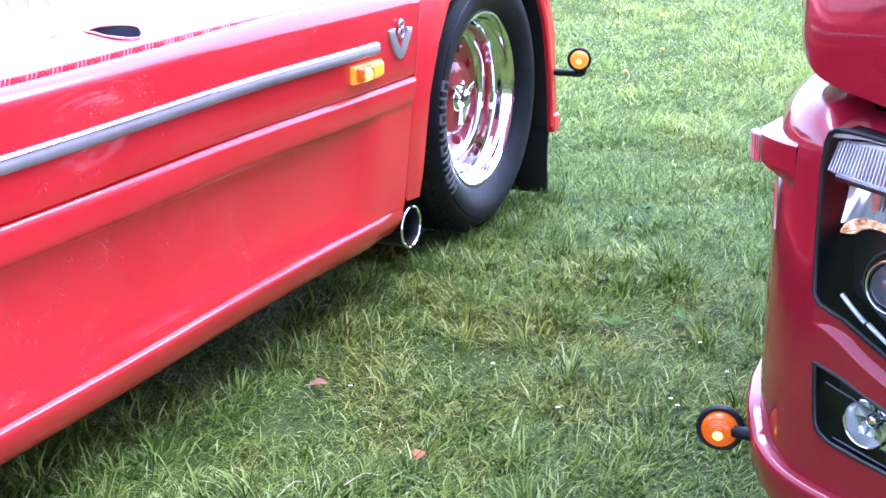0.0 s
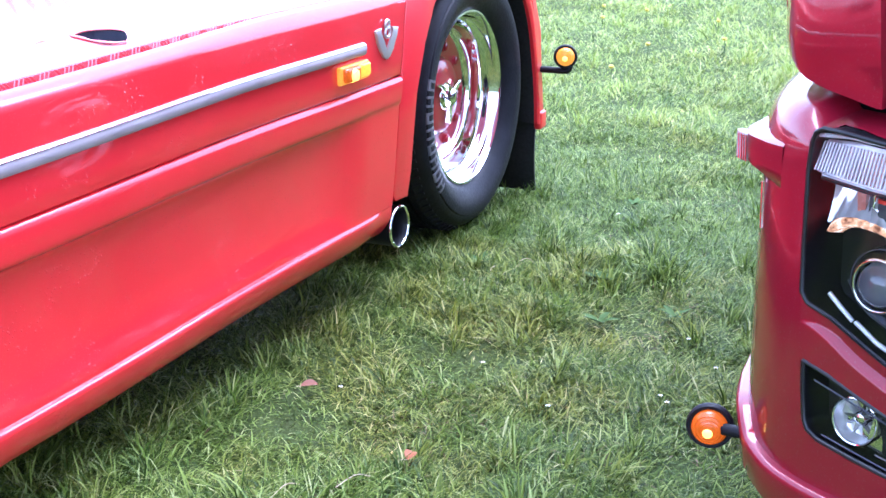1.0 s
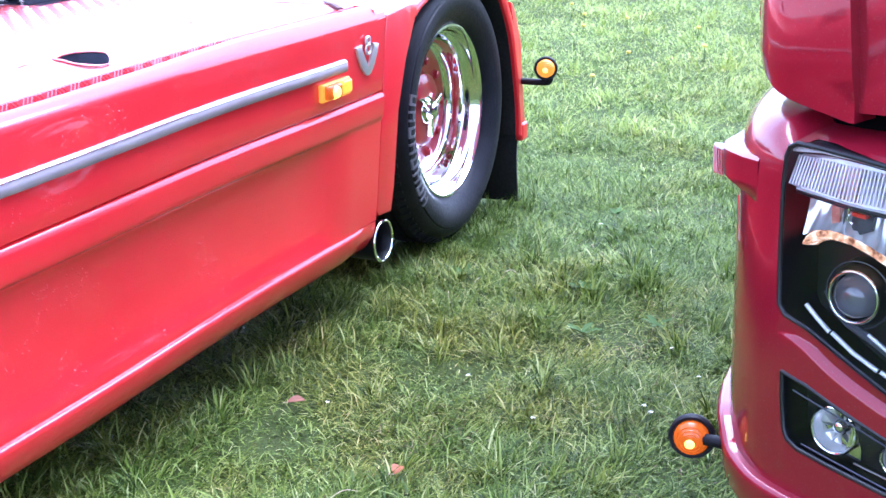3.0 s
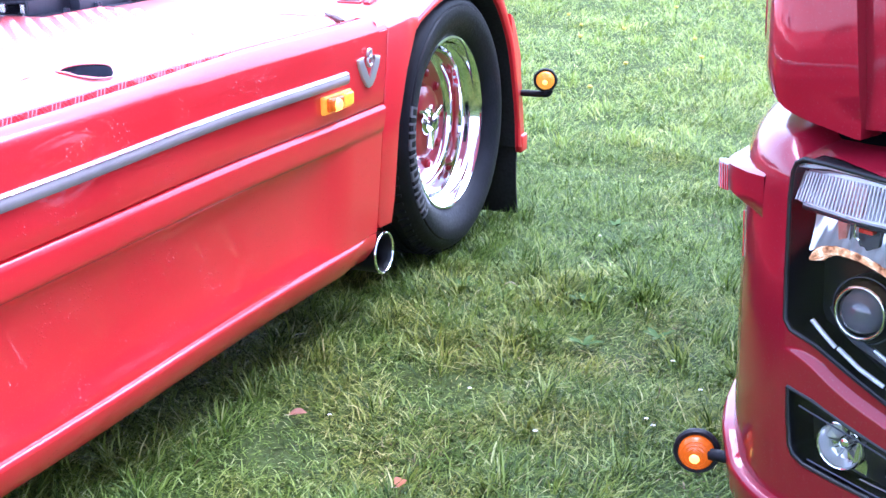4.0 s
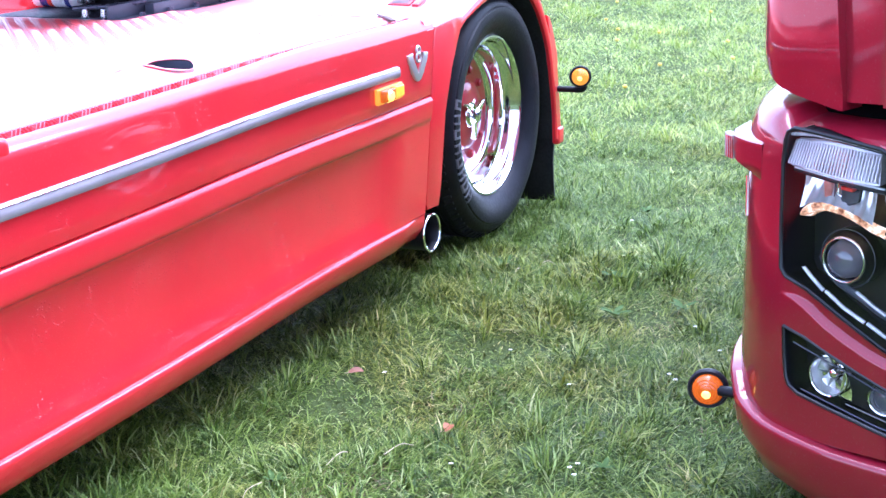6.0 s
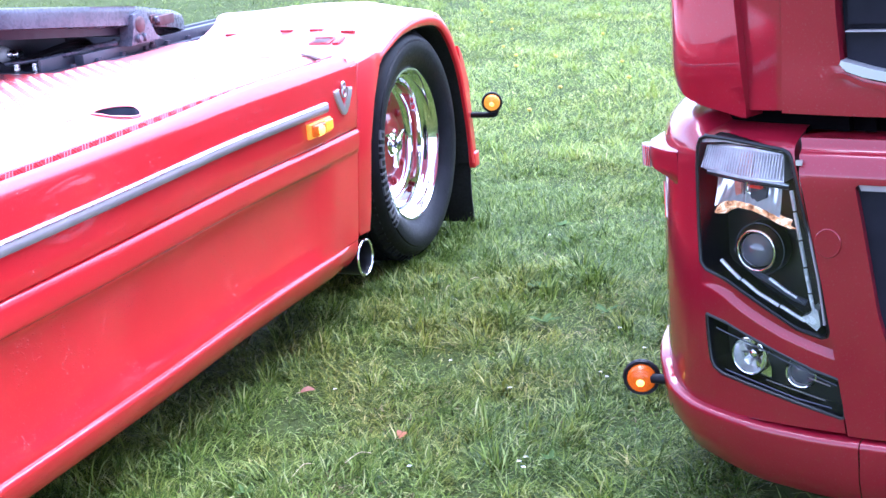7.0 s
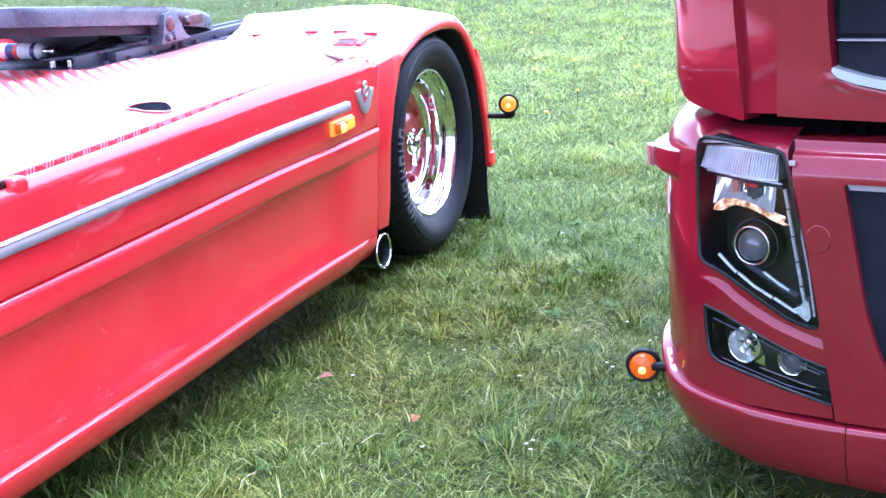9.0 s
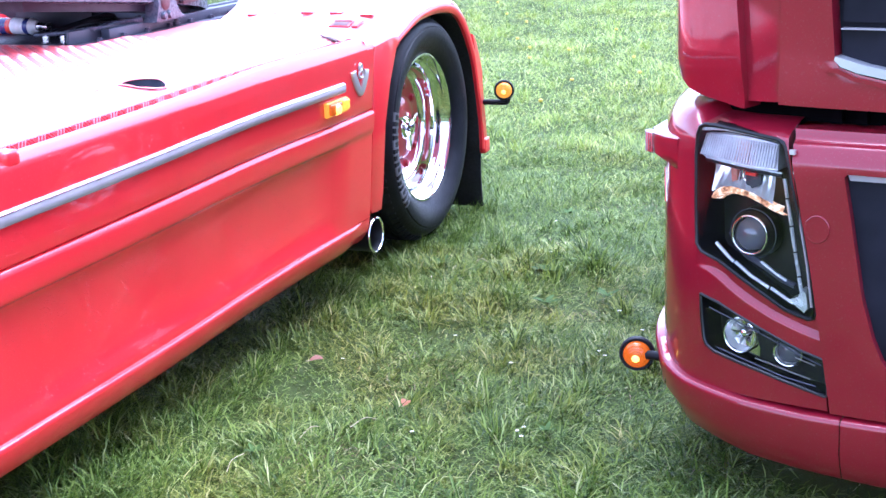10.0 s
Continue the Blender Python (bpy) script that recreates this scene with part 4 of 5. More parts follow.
# dark space between bumper and cab, its shade put in as near-black sheet and brackets
part("gap_shade", block_on_face([0.70] + list(np.arange(0.75, MIDDLE, 0.06)) + [MIDDLE, 2 * MIDDLE - 0.9, 2 * MIDDLE - 0.7], lambda s: [(-0.118, 0.90), (-0.118, 1.03), (-0.16, 1.03), (-0.16, 0.90)]), HOLLOW, lorry, "near-black sheet standing in for the shade in the gap")
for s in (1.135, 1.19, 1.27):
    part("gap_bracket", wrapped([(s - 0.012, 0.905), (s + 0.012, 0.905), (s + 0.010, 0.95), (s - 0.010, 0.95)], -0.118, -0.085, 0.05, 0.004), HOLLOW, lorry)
lug = wrapped([(1.068, 0.852), (1.080, 0.852), (1.080, 0.862), (1.068, 0.862)], 0.0, 0.010, 0.05, 0.002)
part("bumper_lug", lug, SATIN, lorry)


# ---- headlight ----
head = part("headlight", wrapped(shrunk(HEAD, 0.985), -0.004, -0.088, 0.04), PLASTIC, lorry, "clear headlight in a black bowl")
part("seal", tube([face(s, z, dent(s, z) - 0.001) for s, z in HEAD + HEAD[:1]], 0.0042, 8), PLASTIC, head, "black rubber seal")
gl = part("cover_glass", wrapped(HEAD, -0.006, lambda s, z: dent(s, z) + 0.001, 0.03, 0.002), GLASS, head, "clear cover glass")
gl.visible_shadow = False
def lining(outline, top):
    """The black side wall of a lamp's bowl, just inside its opening."""
    return sheet([[face(s, z, top(s, z)), face(s, z, -0.045), face(s, z, -0.092)] for s, z in shrunk(outline, 0.990) + shrunk(outline, 0.990)[:1]])


part("bowl_wall", lining(HEAD, lambda s, z: dent(s, z) - 0.004), PLASTIC, head, "black bowl wall")
# turn-signal block at the top
IND = [(0.833, 0.872), (0.90, 0.877), (0.965, 0.872), (1.028, 0.864), (1.034, 0.810), (0.955, 0.811), (0.836, 0.822)]
part("indicator", wrapped(IND, -0.075, lambda s, z: -0.010 - 0.36 * (z - 0.812), 0.02, 0.004), RIBBED, head, "clear ribbed turn-signal block")
for k in range(30):
    s = 0.838 + 0.0065 * k
    top = 0.871 - 0.06 * max(0.0, s - 0.90)
    bot = float(np.interp(s, [0.872, 0.955, 1.043], [0.826, 0.817, 0.815]))
    part("rib", tube([face(s, bot, -0.009), face(s, top, -0.029)], 0.0023, 6), RIBBED, head)
for k in range(5):
    z = 0.826 + 0.010 * k
    part("rib", tubed([(0.874, z + 0.002), (0.95, z - 0.004), (1.03, z - 0.008 + 0.001 * k)], -0.011 - 0.0036 * k, 0.0010, 6), RIBBED, head)
part("amber_core", wrapped([(0.925, 0.866), (0.962, 0.863), (0.964, 0.818), (0.930, 0.820)], -0.03, lambda s, z: -0.0085 - 0.36 * (z - 0.812), 0.02), CORE, head, "dull orange bulb shade seen through the ribs")
part("ledge", tubed([(0.836, 0.883), (0.90, 0.890), (0.965, 0.886), (1.042, 0.876)], -0.010, 0.004, 8), STRIP, head, "pale upper ledge")
part("divider", tubed([(0.848, 0.816), (0.955, 0.806), (1.045, 0.800)], -0.018, 0.006, 8), PLASTIC, head, "dark divider bar")
part("divider_edge", tubed([(0.850, 0.820), (0.955, 0.811), (1.045, 0.805)], -0.014, 0.0022, 6), STRIP, head)
# high-beam reflector: a scooped mirror with the bulb and its shield
cop = spline([(0.874, 0.738), (0.890, 0.748), (0.920, 0.754), (0.955, 0.751), (0.990, 0.741), (1.020, 0.729), (1.050, 0.722)], 5)


def scoop(n=40):
    rows_ = []
    for a in range(n + 1):
        row = []
        u = 2 * a / n - 1
        s = 0.947 + 0.078 * u
        z0, z1 = float(np.interp(s, cop[:, 0], cop[:, 1])) + 0.009, 0.813 - 0.08 * (s - 0.876)
        for b in range(9):
            w = b / 8
            lobe = math.sqrt(max(0.0, 1 - ((abs(u) - 0.52) / 0.5) ** 2))
            d = -0.012 - 0.030 * (0.30 + 0.70 * lobe) * math.sin(math.pi * (0.02 + 0.47 * w)) + 0.0012 * math.cos(26 * u)
            row.append(face(s, z0 + (z1 - z0) * w, d))
        rows_.append(row)
    return sheet(rows_)


part("reflector", scoop(), BOWL, head, "bright high-beam reflector")
part("shield", wrapped([(0.934, 0.808), (0.988, 0.804), (0.990, 0.772), (0.972, 0.764), (0.950, 0.766), (0.938, 0.772)], -0.045, lambda s, z: -0.016 - 0.25 * (z - 0.765), 0.02, 0.004), PLASTIC, head, "dark bulb shield")
part("shield_plate", wrapped([(0.914, 0.808), (0.930, 0.807), (0.932, 0.768), (0.918, 0.766)], -0.045, -0.020, 0.02, 0.003), CORE, head, "pinkish side plate of the shield")
# red reflection on the shield, put in as a small red bar
part("shield_reflection", wrapped([(0.958, 0.800), (0.982, 0.798), (0.982, 0.792), (0.958, 0.794)], -0.03, -0.012, 0.02, 0.001), CANRED, head, "small red bar painting a red reflection on the shield")
part("shield_edge", tubed([(0.952, 0.806), (0.951, 0.785), (0.960, 0.781)], -0.014, 0.0018, 6), CHROME, head)
part("bulb_tip", moved(turned([(0, 0.016), (0.007, 0.012), (0.009, 0.0)], 14), Matrix.Translation(face(0.965, 0.775, -0.05)) @ ABOUT_Y), CHROME, head)
# band under the reflector, its bright glints painted rather than reflected
band = sheet([[face(s, z + dz, o - 0.010 * (1 - ((s - 0.962) / 0.09) ** 2)) for dz, o in ((0.010, -0.020), (0.005, -0.013), (0.000, -0.008), (-0.004, -0.006), (-0.007, -0.010), (-0.010, -0.022), (-0.014, -0.045))] for s, z in cop])
part("copper_band", band, COPPER, head, "copper-coloured band with glints painted in and glowing")
# low-beam projector
pc = face(0.960, 0.655, -0.050)
nrm = (face(0.960, 0.655, 0.0) - pc).normalized()
to_face = Matrix.Translation(pc) @ nrm.to_track_quat("Z", "Y").to_matrix().to_4x4()
part("projector", moved(turned([(0.056, -0.03), (0.054, 0.0), (0.048, 0.012), (0.0445, 0.018), (0.041, 0.016), (0.040, 0.004), (0, 0.0)], 48), to_face), PLASTIC, head, "low-beam projector")
part("chrome_ring", moved(moved(ring(0.0425, 0.0035, 56, 10), Matrix.Translation((0, 0, 0.018))), to_face), CHROME, head)
part("ball_lens", moved(turned([(0.039, 0.008), (0.034, 0.021), (0.025, 0.030), (0.013, 0.035), (0, 0.0365)], 40), to_face), LENS, head, "dark ball lens")
part("outer_ring", moved(moved(ring(0.056, 0.0012, 56, 8), Matrix.Translation((0, 0, 0.002))), to_face), RAIL, head)
# light guides along the lower and inner edges
low_guide = [(0.876, 0.628), (0.902, 0.610), (0.930, 0.592), (0.972, 0.567), (1.02, 0.546), (1.055, 0.529), (1.078, 0.519)]
for a, b in ((0, 2), (2, 4), (4, 6)):
    pts = low_guide[a:b + 1]
    pts = [(pts[0][0] + 0.002, pts[0][1])] + pts[1:-1] + [(pts[-1][0] - 0.003, pts[-1][1])]
    part("light_guide", tubed(pts, -0.020, 0.0042, 8), STRIP, head, "pale light guide")
side_guide = [(1.047, 0.795), (1.055, 0.750), (1.066, 0.690), (1.076, 0.634), (1.086, 0.580), (1.095, 0.535)]
for a in range(5):
    part("light_guide", tubed([(side_guide[a][0], side_guide[a][1] - 0.002), (side_guide[a + 1][0], side_guide[a + 1][1] + 0.002)], -0.020, 0.0042, 8), STRIP, head, "pale light guide")
part("guide_corner", closed_off(wrapped([(1.066, 0.526), (1.086, 0.536), (1.092, 0.552), (1.103, 0.545), (1.108, 0.512), (1.100, 0.501), (1.084, 0.512)], -0.05, -0.014, 0.02, 0.004)), STRIP, head, "bright corner of the light guide")
part("inner_bezel", tubed([(0.905, 0.655), (0.925, 0.625), (0.950, 0.606), (1.0, 0.585), (1.04, 0.563), (1.07, 0.552)], -0.040, 0.007, 8), RAIL, head)
part("inner_bezel", tubed([(0.99, 0.598), (1.03, 0.574), (1.052, 0.563)], -0.034, 0.0035, 8), STRIP, head)
part("edge_line", tubed([(1.060, 0.850), (1.084, 0.735), (1.108, 0.615), (1.121, 0.520)], -0.006, 0.003, 8), TRIM, head)

# ---- fog and cornering lamps ----
fog = part("fog_lamp", wrapped(shrunk(FOG, 0.985), 0.0, -0.062, 0.04), PLASTIC, lorry, "black fog-lamp unit with two round lamps")
part("bowl_wall", lining(FOG, lambda s, z: -0.004), PLASTIC, fog, "black bowl wall")
part("frame", tubed(FOG + FOG[:1], -0.001, 0.0042, 8), PLASTIC, fog, "glossy black frame")
inner_fog = [(0.872, 0.478), (0.915, 0.468), (0.985, 0.449), (1.10, 0.407), (1.145, 0.392)]
part("frame_line", tubed(inner_fog, -0.006, 0.0016, 6), RAIL, fog)
part("frame_line", tubed([(0.895, 0.388), (0.955, 0.377), (1.06, 0.352), (1.135, 0.342)], -0.006, 0.0016, 6), RAIL, fog)
part("frame_line", tubed([(0.99, 0.380), (1.05, 0.368), (1.12, 0.353)], -0.014, 0.0016, 6), TRIM, fog)
part("frame_line", tubed([(1.085, 0.398), (1.13, 0.386)], -0.014, 0.0016, 6), TRIM, fog)


def small_lamp(s, z, r, kind, wide=1.0):
    c = face(s, z, -0.045)
    d = (face(s, z, 0.0) - c).normalized()
    m = Matrix.Translation(c) @ d.to_track_quat("Z", "Y").to_matrix().to_4x4() @ Matrix.Diagonal((wide, 1, 1, 1))
    lamp = part(kind, moved(turned([(r, 0.028), (0.93 * r, 0.024), (0.85 * r, 0.0), (0.55 * r, -0.018), (0, -0.024)], 36), m), BOWL, fog, "bright round reflector")
    part("lamp_ring", moved(moved(ring(r, 0.003, 40, 8), Matrix.Translation((0, 0, 0.028))), m), CHROME, fog)
    part("bulb", moved(turned([(0, 0.018), (0.22 * r, 0.014), (0.26 * r, -0.012), (0, -0.02)], 18), m), CHROME, fog)
    return lamp, m


_, fm = small_lamp(0.948, 0.425, 0.040, "fog_reflector")
for k in range(11):
    a = 2 * math.pi * k / 11
    facet = prism([(0.013 * math.cos(a), 0.013 * math.sin(a)), (0.034 * math.cos(a - 0.25), 0.034 * math.sin(a - 0.25)), (0.035 * math.cos(a + 0.25), 0.035 * math.sin(a + 0.25))], -0.014, 0.001 + 0.003 * (k * 7 % 4), 2, 0.002)
    part("facet", moved(facet, fm), REFLECTOR if k % 3 == 0 else BOWL, fog)
_, cm = small_lamp(1.066, 0.404, 0.030, "corner_reflector", 1.05)
part("dome", moved(turned([(0.026, 0.018), (0.022, 0.027), (0.012, 0.032), (0, 0.033)], 32), cm), LENS, fog, "dark domed lens")
part("side_facet", closed_off(wrapped([(0.965, 0.385), (0.995, 0.378), (0.995, 0.40), (0.985, 0.43), (0.975, 0.43)], -0.06, -0.025, 0.03, 0.003)), REFLECTOR, fog)
fgl = part("cover_glass", wrapped(FOG, -0.008, -0.001, 0.03, 0.006), GLASS, fog, "clear cover glass")
fgl.visible_shadow = False

# ---- end-outline marker housing at the corner ----
rows_ = []
for u, bulge in ((0.0, 0.0), (0.10, 0.010), (0.35, 0.014), (0.70, 0.012), (1.0, 0.0)):
    a = Vector((1.276, -1.812, 0)).lerp(Vector((1.366, -1.945, 0)), u)
    zt, zb = 0.859 - 0.004 * u - 0.010 * (1 - u), 0.790 - 0.012 * u + 0.006 * (1 - u)
    d = Vector((-0.6, -0.8, 0)) * bulge
    back = Vector((0.10, 0.055, 0)) * (1.0 - 0.45 * u) + Vector((0.0, 0.10, 0)) * (1 - u)
    rows_.append([a + back + Vector((0, 0, zb)), a + Vector((0, 0, zb)), a + d * 0.8 + Vector((0, 0, zb + 0.006)), a + d + Vector((0, 0, zb + 0.03)), a + d * 0.8 + Vector((0, 0, zt - 0.007)), a + Vector((0.004, 0.006, zt)), a + back * 0.5 + Vector((0, 0, zt + 0.024)), a + back + Vector((0, 0, zt + 0.036))])
cap = part("marker_housing", closed_off(sheet(rows_)), MAROON, lorry, "red housing with a small clear lamp")
part("clear_lamp", moved(box((-0.010, -0.018, -0.026), (0.006, 0.018, 0.026), 0.004, 3), Matrix.Translation((1.279, -1.822, 0.819)) @ Matrix.Rotation(radians(38), 4, "Z")), RIBBED, cap, "small ribbed clear lamp")
for k in range(4):
    part("rib", tube([(1.271 + 0.005 * k, -1.836 - 0.005 * k, 0.797), (1.269 + 0.005 * k, -1.834 - 0.005 * k, 0.842)], 0.0016, 6), CHROME, cap)
part("corner_strip", tube([face(0.66, 0.765, 0.001), face(0.665, 0.72, 0.001), face(0.67, 0.685, 0.001)], 0.0028, 8), CHROME, lorry, "small bright strip")

# ---- lit amber marker lamp low on the corner ----
ml = part("marker_lamp", tube([face(0.69, 0.302, -0.01), face(0.67, 0.302, 0.03), Vector((1.275, -1.868, 0.299))], 0.0115, 12), RUBBER, lorry, "round amber marker lamp on a stub")
round_lamp(ml, 1.250, -1.856, 0.297, 0.043, AMBER_DIM, AMBER_HOT, turn=8)

# ---- cab above ----
DEFL = [(0.30, 0.985), (0.60, 0.982), (0.665, 0.978), (0.695, 0.968), (0.737, 0.957), (0.785, 0.949), (0.830, 0.943), (0.868, 0.938), (0.917, 0.930), (0.927, 0.930), (0.926, 0.968), (0.923, 1.03), (0.910, 1.148), (0.895, 1.35), (0.88, 1.62), (0.30, 1.62)]
part("corner_deflector", closed_off(wrapped(DEFL, -0.12, lambda s, z: -0.014 - 0.016 * step(s, 0.70, 0.85) - 0.012 * (1 - step(z, 0.95, 1.02)), 0.03, 0.008, 0.012)), MAROON, lorry, "dark red rounded corner deflector")
STRIP_ = [(0.90, 0.944), (1.012, 0.948), (1.006, 1.147), (1.000, 1.62), (0.86, 1.62), (0.895, 1.16)]
part("corner_strip_panel", closed_off(wrapped(STRIP_, -0.14, lambda s, z: -0.060, 0.04, 0.006, 0.006)), MAROON, lorry, "recessed red strip panel")
FLAPP = [(1.020, 0.947), (1.30, 0.943), (2 * MIDDLE - 1.020, 0.943), (2 * MIDDLE - 1.010, 1.62), (1.010, 1.62), (1.016, 1.16)]
hood = part("front_flap", closed_off(wrapped(FLAPP, -0.14, lambda s, z: -0.040 + 0.006 * step(z, 1.03, 0.99), 0.05, 0.006, 0.006)), MAROON, lorry, "dark red front flap")
UP = [(1.141, 1.044), (1.152, 1.030), (1.20, 1.016), (1.30, 0.998), (1.42, 0.992), (2 * MIDDLE - 1.2, 0.992), (2 * MIDDLE - 1.15, 1.045), (2 * MIDDLE - 1.14, 1.45), (1.118, 1.45), (1.131, 1.15)]
carved(hood, wrapped(UP, -0.13, 0.06, 0.06))
upg = part("upper_grille", wrapped(UP, -0.13, -0.095, 0.08), DARKGLASS, lorry, "dark upper grille with slats")
strip_low = [(1.141, 1.046), (1.154, 1.033), (1.19, 1.021), (1.29, 1.003), (1.42, 0.998), (2 * MIDDLE - 1.18, 0.998), (2 * MIDDLE - 1.18, 1.018), (1.42, 1.017), (1.29, 1.023), (1.21, 1.036), (1.143, 1.054)]
part("chrome_strip", closed_off(wrapped(strip_low, -0.10, -0.030, 0.05, 0.006, 0.010)), SATIN, upg, "satin silver strip")
for z in (1.109, 1.207, 1.305, 1.403):
    sl = [(1.146, z), (2 * MIDDLE - 1.15, z), (2 * MIDDLE - 1.15, z - 0.086), (1.146, z - 0.086)]
    slat = part("slat", closed_off(wrapped(sl, -0.094, -0.062, 0.08, 0.006, 0.014)), DARKGLASS, upg)
    part("slat_edge", wrapped([(1.148, z + 0.001), (2 * MIDDLE - 1.16, z + 0.001), (2 * MIDDLE - 1.16, z - 0.0015), (1.148, z - 0.0015)], -0.08, -0.056, 0.08), TRIM, upg, "pale slat edge")
part("flap_edge", wrapped([(1.122, 1.020), (1.15, 1.020), (1.187, 1.004), (1.29, 0.985), (1.42, 0.980), (2 * MIDDLE - 1.2, 0.980), (2 * MIDDLE - 1.2, 0.988), (1.42, 0.990), (1.29, 0.996), (1.187, 1.014), (1.15, 1.030), (1.134, 1.030)], -0.06, -0.026, 0.05, 0.005, 0.008), MAROON, hood)
part("windscreen", block_on_face([0.86] + list(np.arange(0.95, MIDDLE, 0.1)) + [MIDDLE] + [2 * MIDDLE - v for v in np.arange(1.55, 0.85, -0.1)], lambda s: [(-0.10, 1.63), (-0.14, 2.0), (-0.24, 2.75), (-0.30, 2.75), (-0.30, 1.63)]), DARKGLASS, lorry)
cab_body = box((1.285, -1.62, 0.98), (3.775, 0.30, 3.05), 0.06, 3)
part("cab", cab_body, MAROON, lorry, "dark red cab body")
roof = prism([(-2.02, 1.60), (-1.60, 1.60), (-1.60, 3.04), (-1.78, 2.98), (-1.90, 2.78)], 1.33, 3.73, 0)
part("cab_front", roof, MAROON, lorry)
# flank below the cab with the front wheel arch
wc_y, wc_z = -0.44, 0.455
arch = [(-1.30, 0.30), (-1.02, 0.30)] + [(wc_y - 0.60 * math.cos(a), wc_z + 0.57 * math.sin(a)) for a in np.linspace(0.12, math.pi - 0.12, 22)] + [(0.16, 0.40), (0.30, 0.40), (0.30, 1.02), (-1.30, 1.02)]
part("flank", prism(arch, 1.285, 1.33, 0, 0.006), MAROON, lorry, "dark red cab flank with wheel arch")
part("arch_inside", box((1.34, -1.15, 0.50), (1.80, 0.28, 1.0), 0.02), FLAP, lorry)
part("under_body", box((1.75, -1.75, 0.35), (3.3, 2.6, 0.80), 0.03), RAIL, lorry)


def front_wheel(x, out, parent):
    m = Matrix.Translation((x, wc_y, wc_z)) @ (ABOUT_X if out > 0 else Matrix.Rotation(radians(-90), 4, "Y"))
    t = turned([(0.290, -0.05), (0.306, -0.022), (0.36, 0.0), (0.41, -0.006), (0.435, -0.025), (0.452, -0.05), (0.455, -0.15), (0.452, -0.25), (0.42, -0.29), (0.29, -0.26)], 64)
    w = part("front_wheel", moved(t, m), RUBBER, parent, "black tyre on a pale alloy wheel")
    part("rim", moved(turned([(0.300, -0.04), (0.296, -0.020), (0.280, -0.018), (0.270, -0.05), (0.255, -0.07), (0.235, -0.062), (0.200, -0.030), (0.165, -0.012), (0.15, -0.014), (0.135, -0.03), (0.13, 0.02), (0.10, 0.045), (0, 0.05)], 64), m), ALLOY, w, "pale alloy rim")
    for k in range(10):
        a = 2 * math.pi * k / 10
        c = [(0.225 + 0.022 * math.cos(q * math.pi / 8), 0.027 * math.sin(q * math.pi / 8)) for q in range(16)]
        part("hand_hole", moved(prism(c, -0.07, -0.040, 2), m @ Matrix.Rotation(a, 4, "Z")), PLASTIC, w)
        part("wheel_nut", moved(turned([(0.016, -0.02), (0.016, 0.0), (0.011, 0.02), (0, 0.022)], 6), m @ Matrix.Translation((0.168 * math.cos(a + 0.3), 0.168 * math.sin(a + 0.3), 0))), CHROME, w)
    return w


front_wheel(1.315, -1, lorry)
far_w = at_x(turned([(0.0, 0.0), (0.30, 0.0), (0.36, 0.012), (0.44, -0.03), (0.455, -0.05), (0.455, -0.25), (0.0, -0.28)], 48), 3.74, wc_y, wc_z)
part("far_wheel", far_w, RUBBER, lorry)
rear_t = at_x(turned([(0.0, 0.0), (0.30, 0.0), (0.36, 0.012), (0.44, -0.03), (0.455, -0.05), (0.455, -2.15), (0.0, -2.2)], 48), 3.62, 2.2, wc_z)
part("rear_wheels", rear_t, RUBBER, lorry)

# ================= the field =================
def lie(x, y):
    """The gentle unevenness of the ground."""
    near = math.exp(-((x - 0.6) ** 2 + (y + 1) ** 2) / 60.0)
    return 0.012 * noise.noise((x * 1.3, y * 1.3, 0.0)) + 0.10 * (1 - near) * noise.noise((x * 0.12, y * 0.12, 5.0)) * min(1.0, max(0.0, (abs(y) - 4) / 8))


def ground_sheet():
    xs = sorted(set(list(np.round(np.linspace(-9, 7, 65), 3)) + [-400, -200, -90, -45, -25, -15, 12, 20, 40, 90, 200, 400]))
    ys = sorted(set(list(np.round(np.linspace(-8, 20, 113), 3)) + [-400, -200, -90, -40, -20, -12, 26, 34, 50, 90, 200, 400]))
    return sheet([[(x, y, lie(x, y) if abs(x) < 30 and abs(y) < 30 else 0.0) for y in ys] for x in xs])


def soil():
    m, n, l, p = shader("turf_soil")
    a, b, c = noise_node(n, l, 1.1, 5), noise_node(n, l, 14, 5), noise_node(n, l, 120, 3)
    ra = ramp_node(n, l, a.outputs["Fac"], [(0.3, (0.050, 0.080, 0.020)), (0.7, (0.085, 0.115, 0.034))])
    rb = ramp_node(n, l, b.outputs["Fac"], [(0.35, (0.045, 0.046, 0.018)), (0.65, (0.075, 0.095, 0.028))])
    mix = n.new("ShaderNodeMix")
    mix.data_type = "RGBA"
    mix.inputs["Factor"].default_value = 0.5
    l.new(ra.outputs["Color"], mix.inputs["A"])
    l.new(rb.outputs["Color"], mix.inputs["B"])
    l.new(mix.outputs["Result"], p.inputs["Base Color"])
    p.inputs["Roughness"].default_value = 0.9
    p.inputs["Specular IOR Level"].default_value = 0.08
    bump_node(n, l, c.outputs["Fac"], 0.8, 0.02, p.inputs["Normal"])
    return m


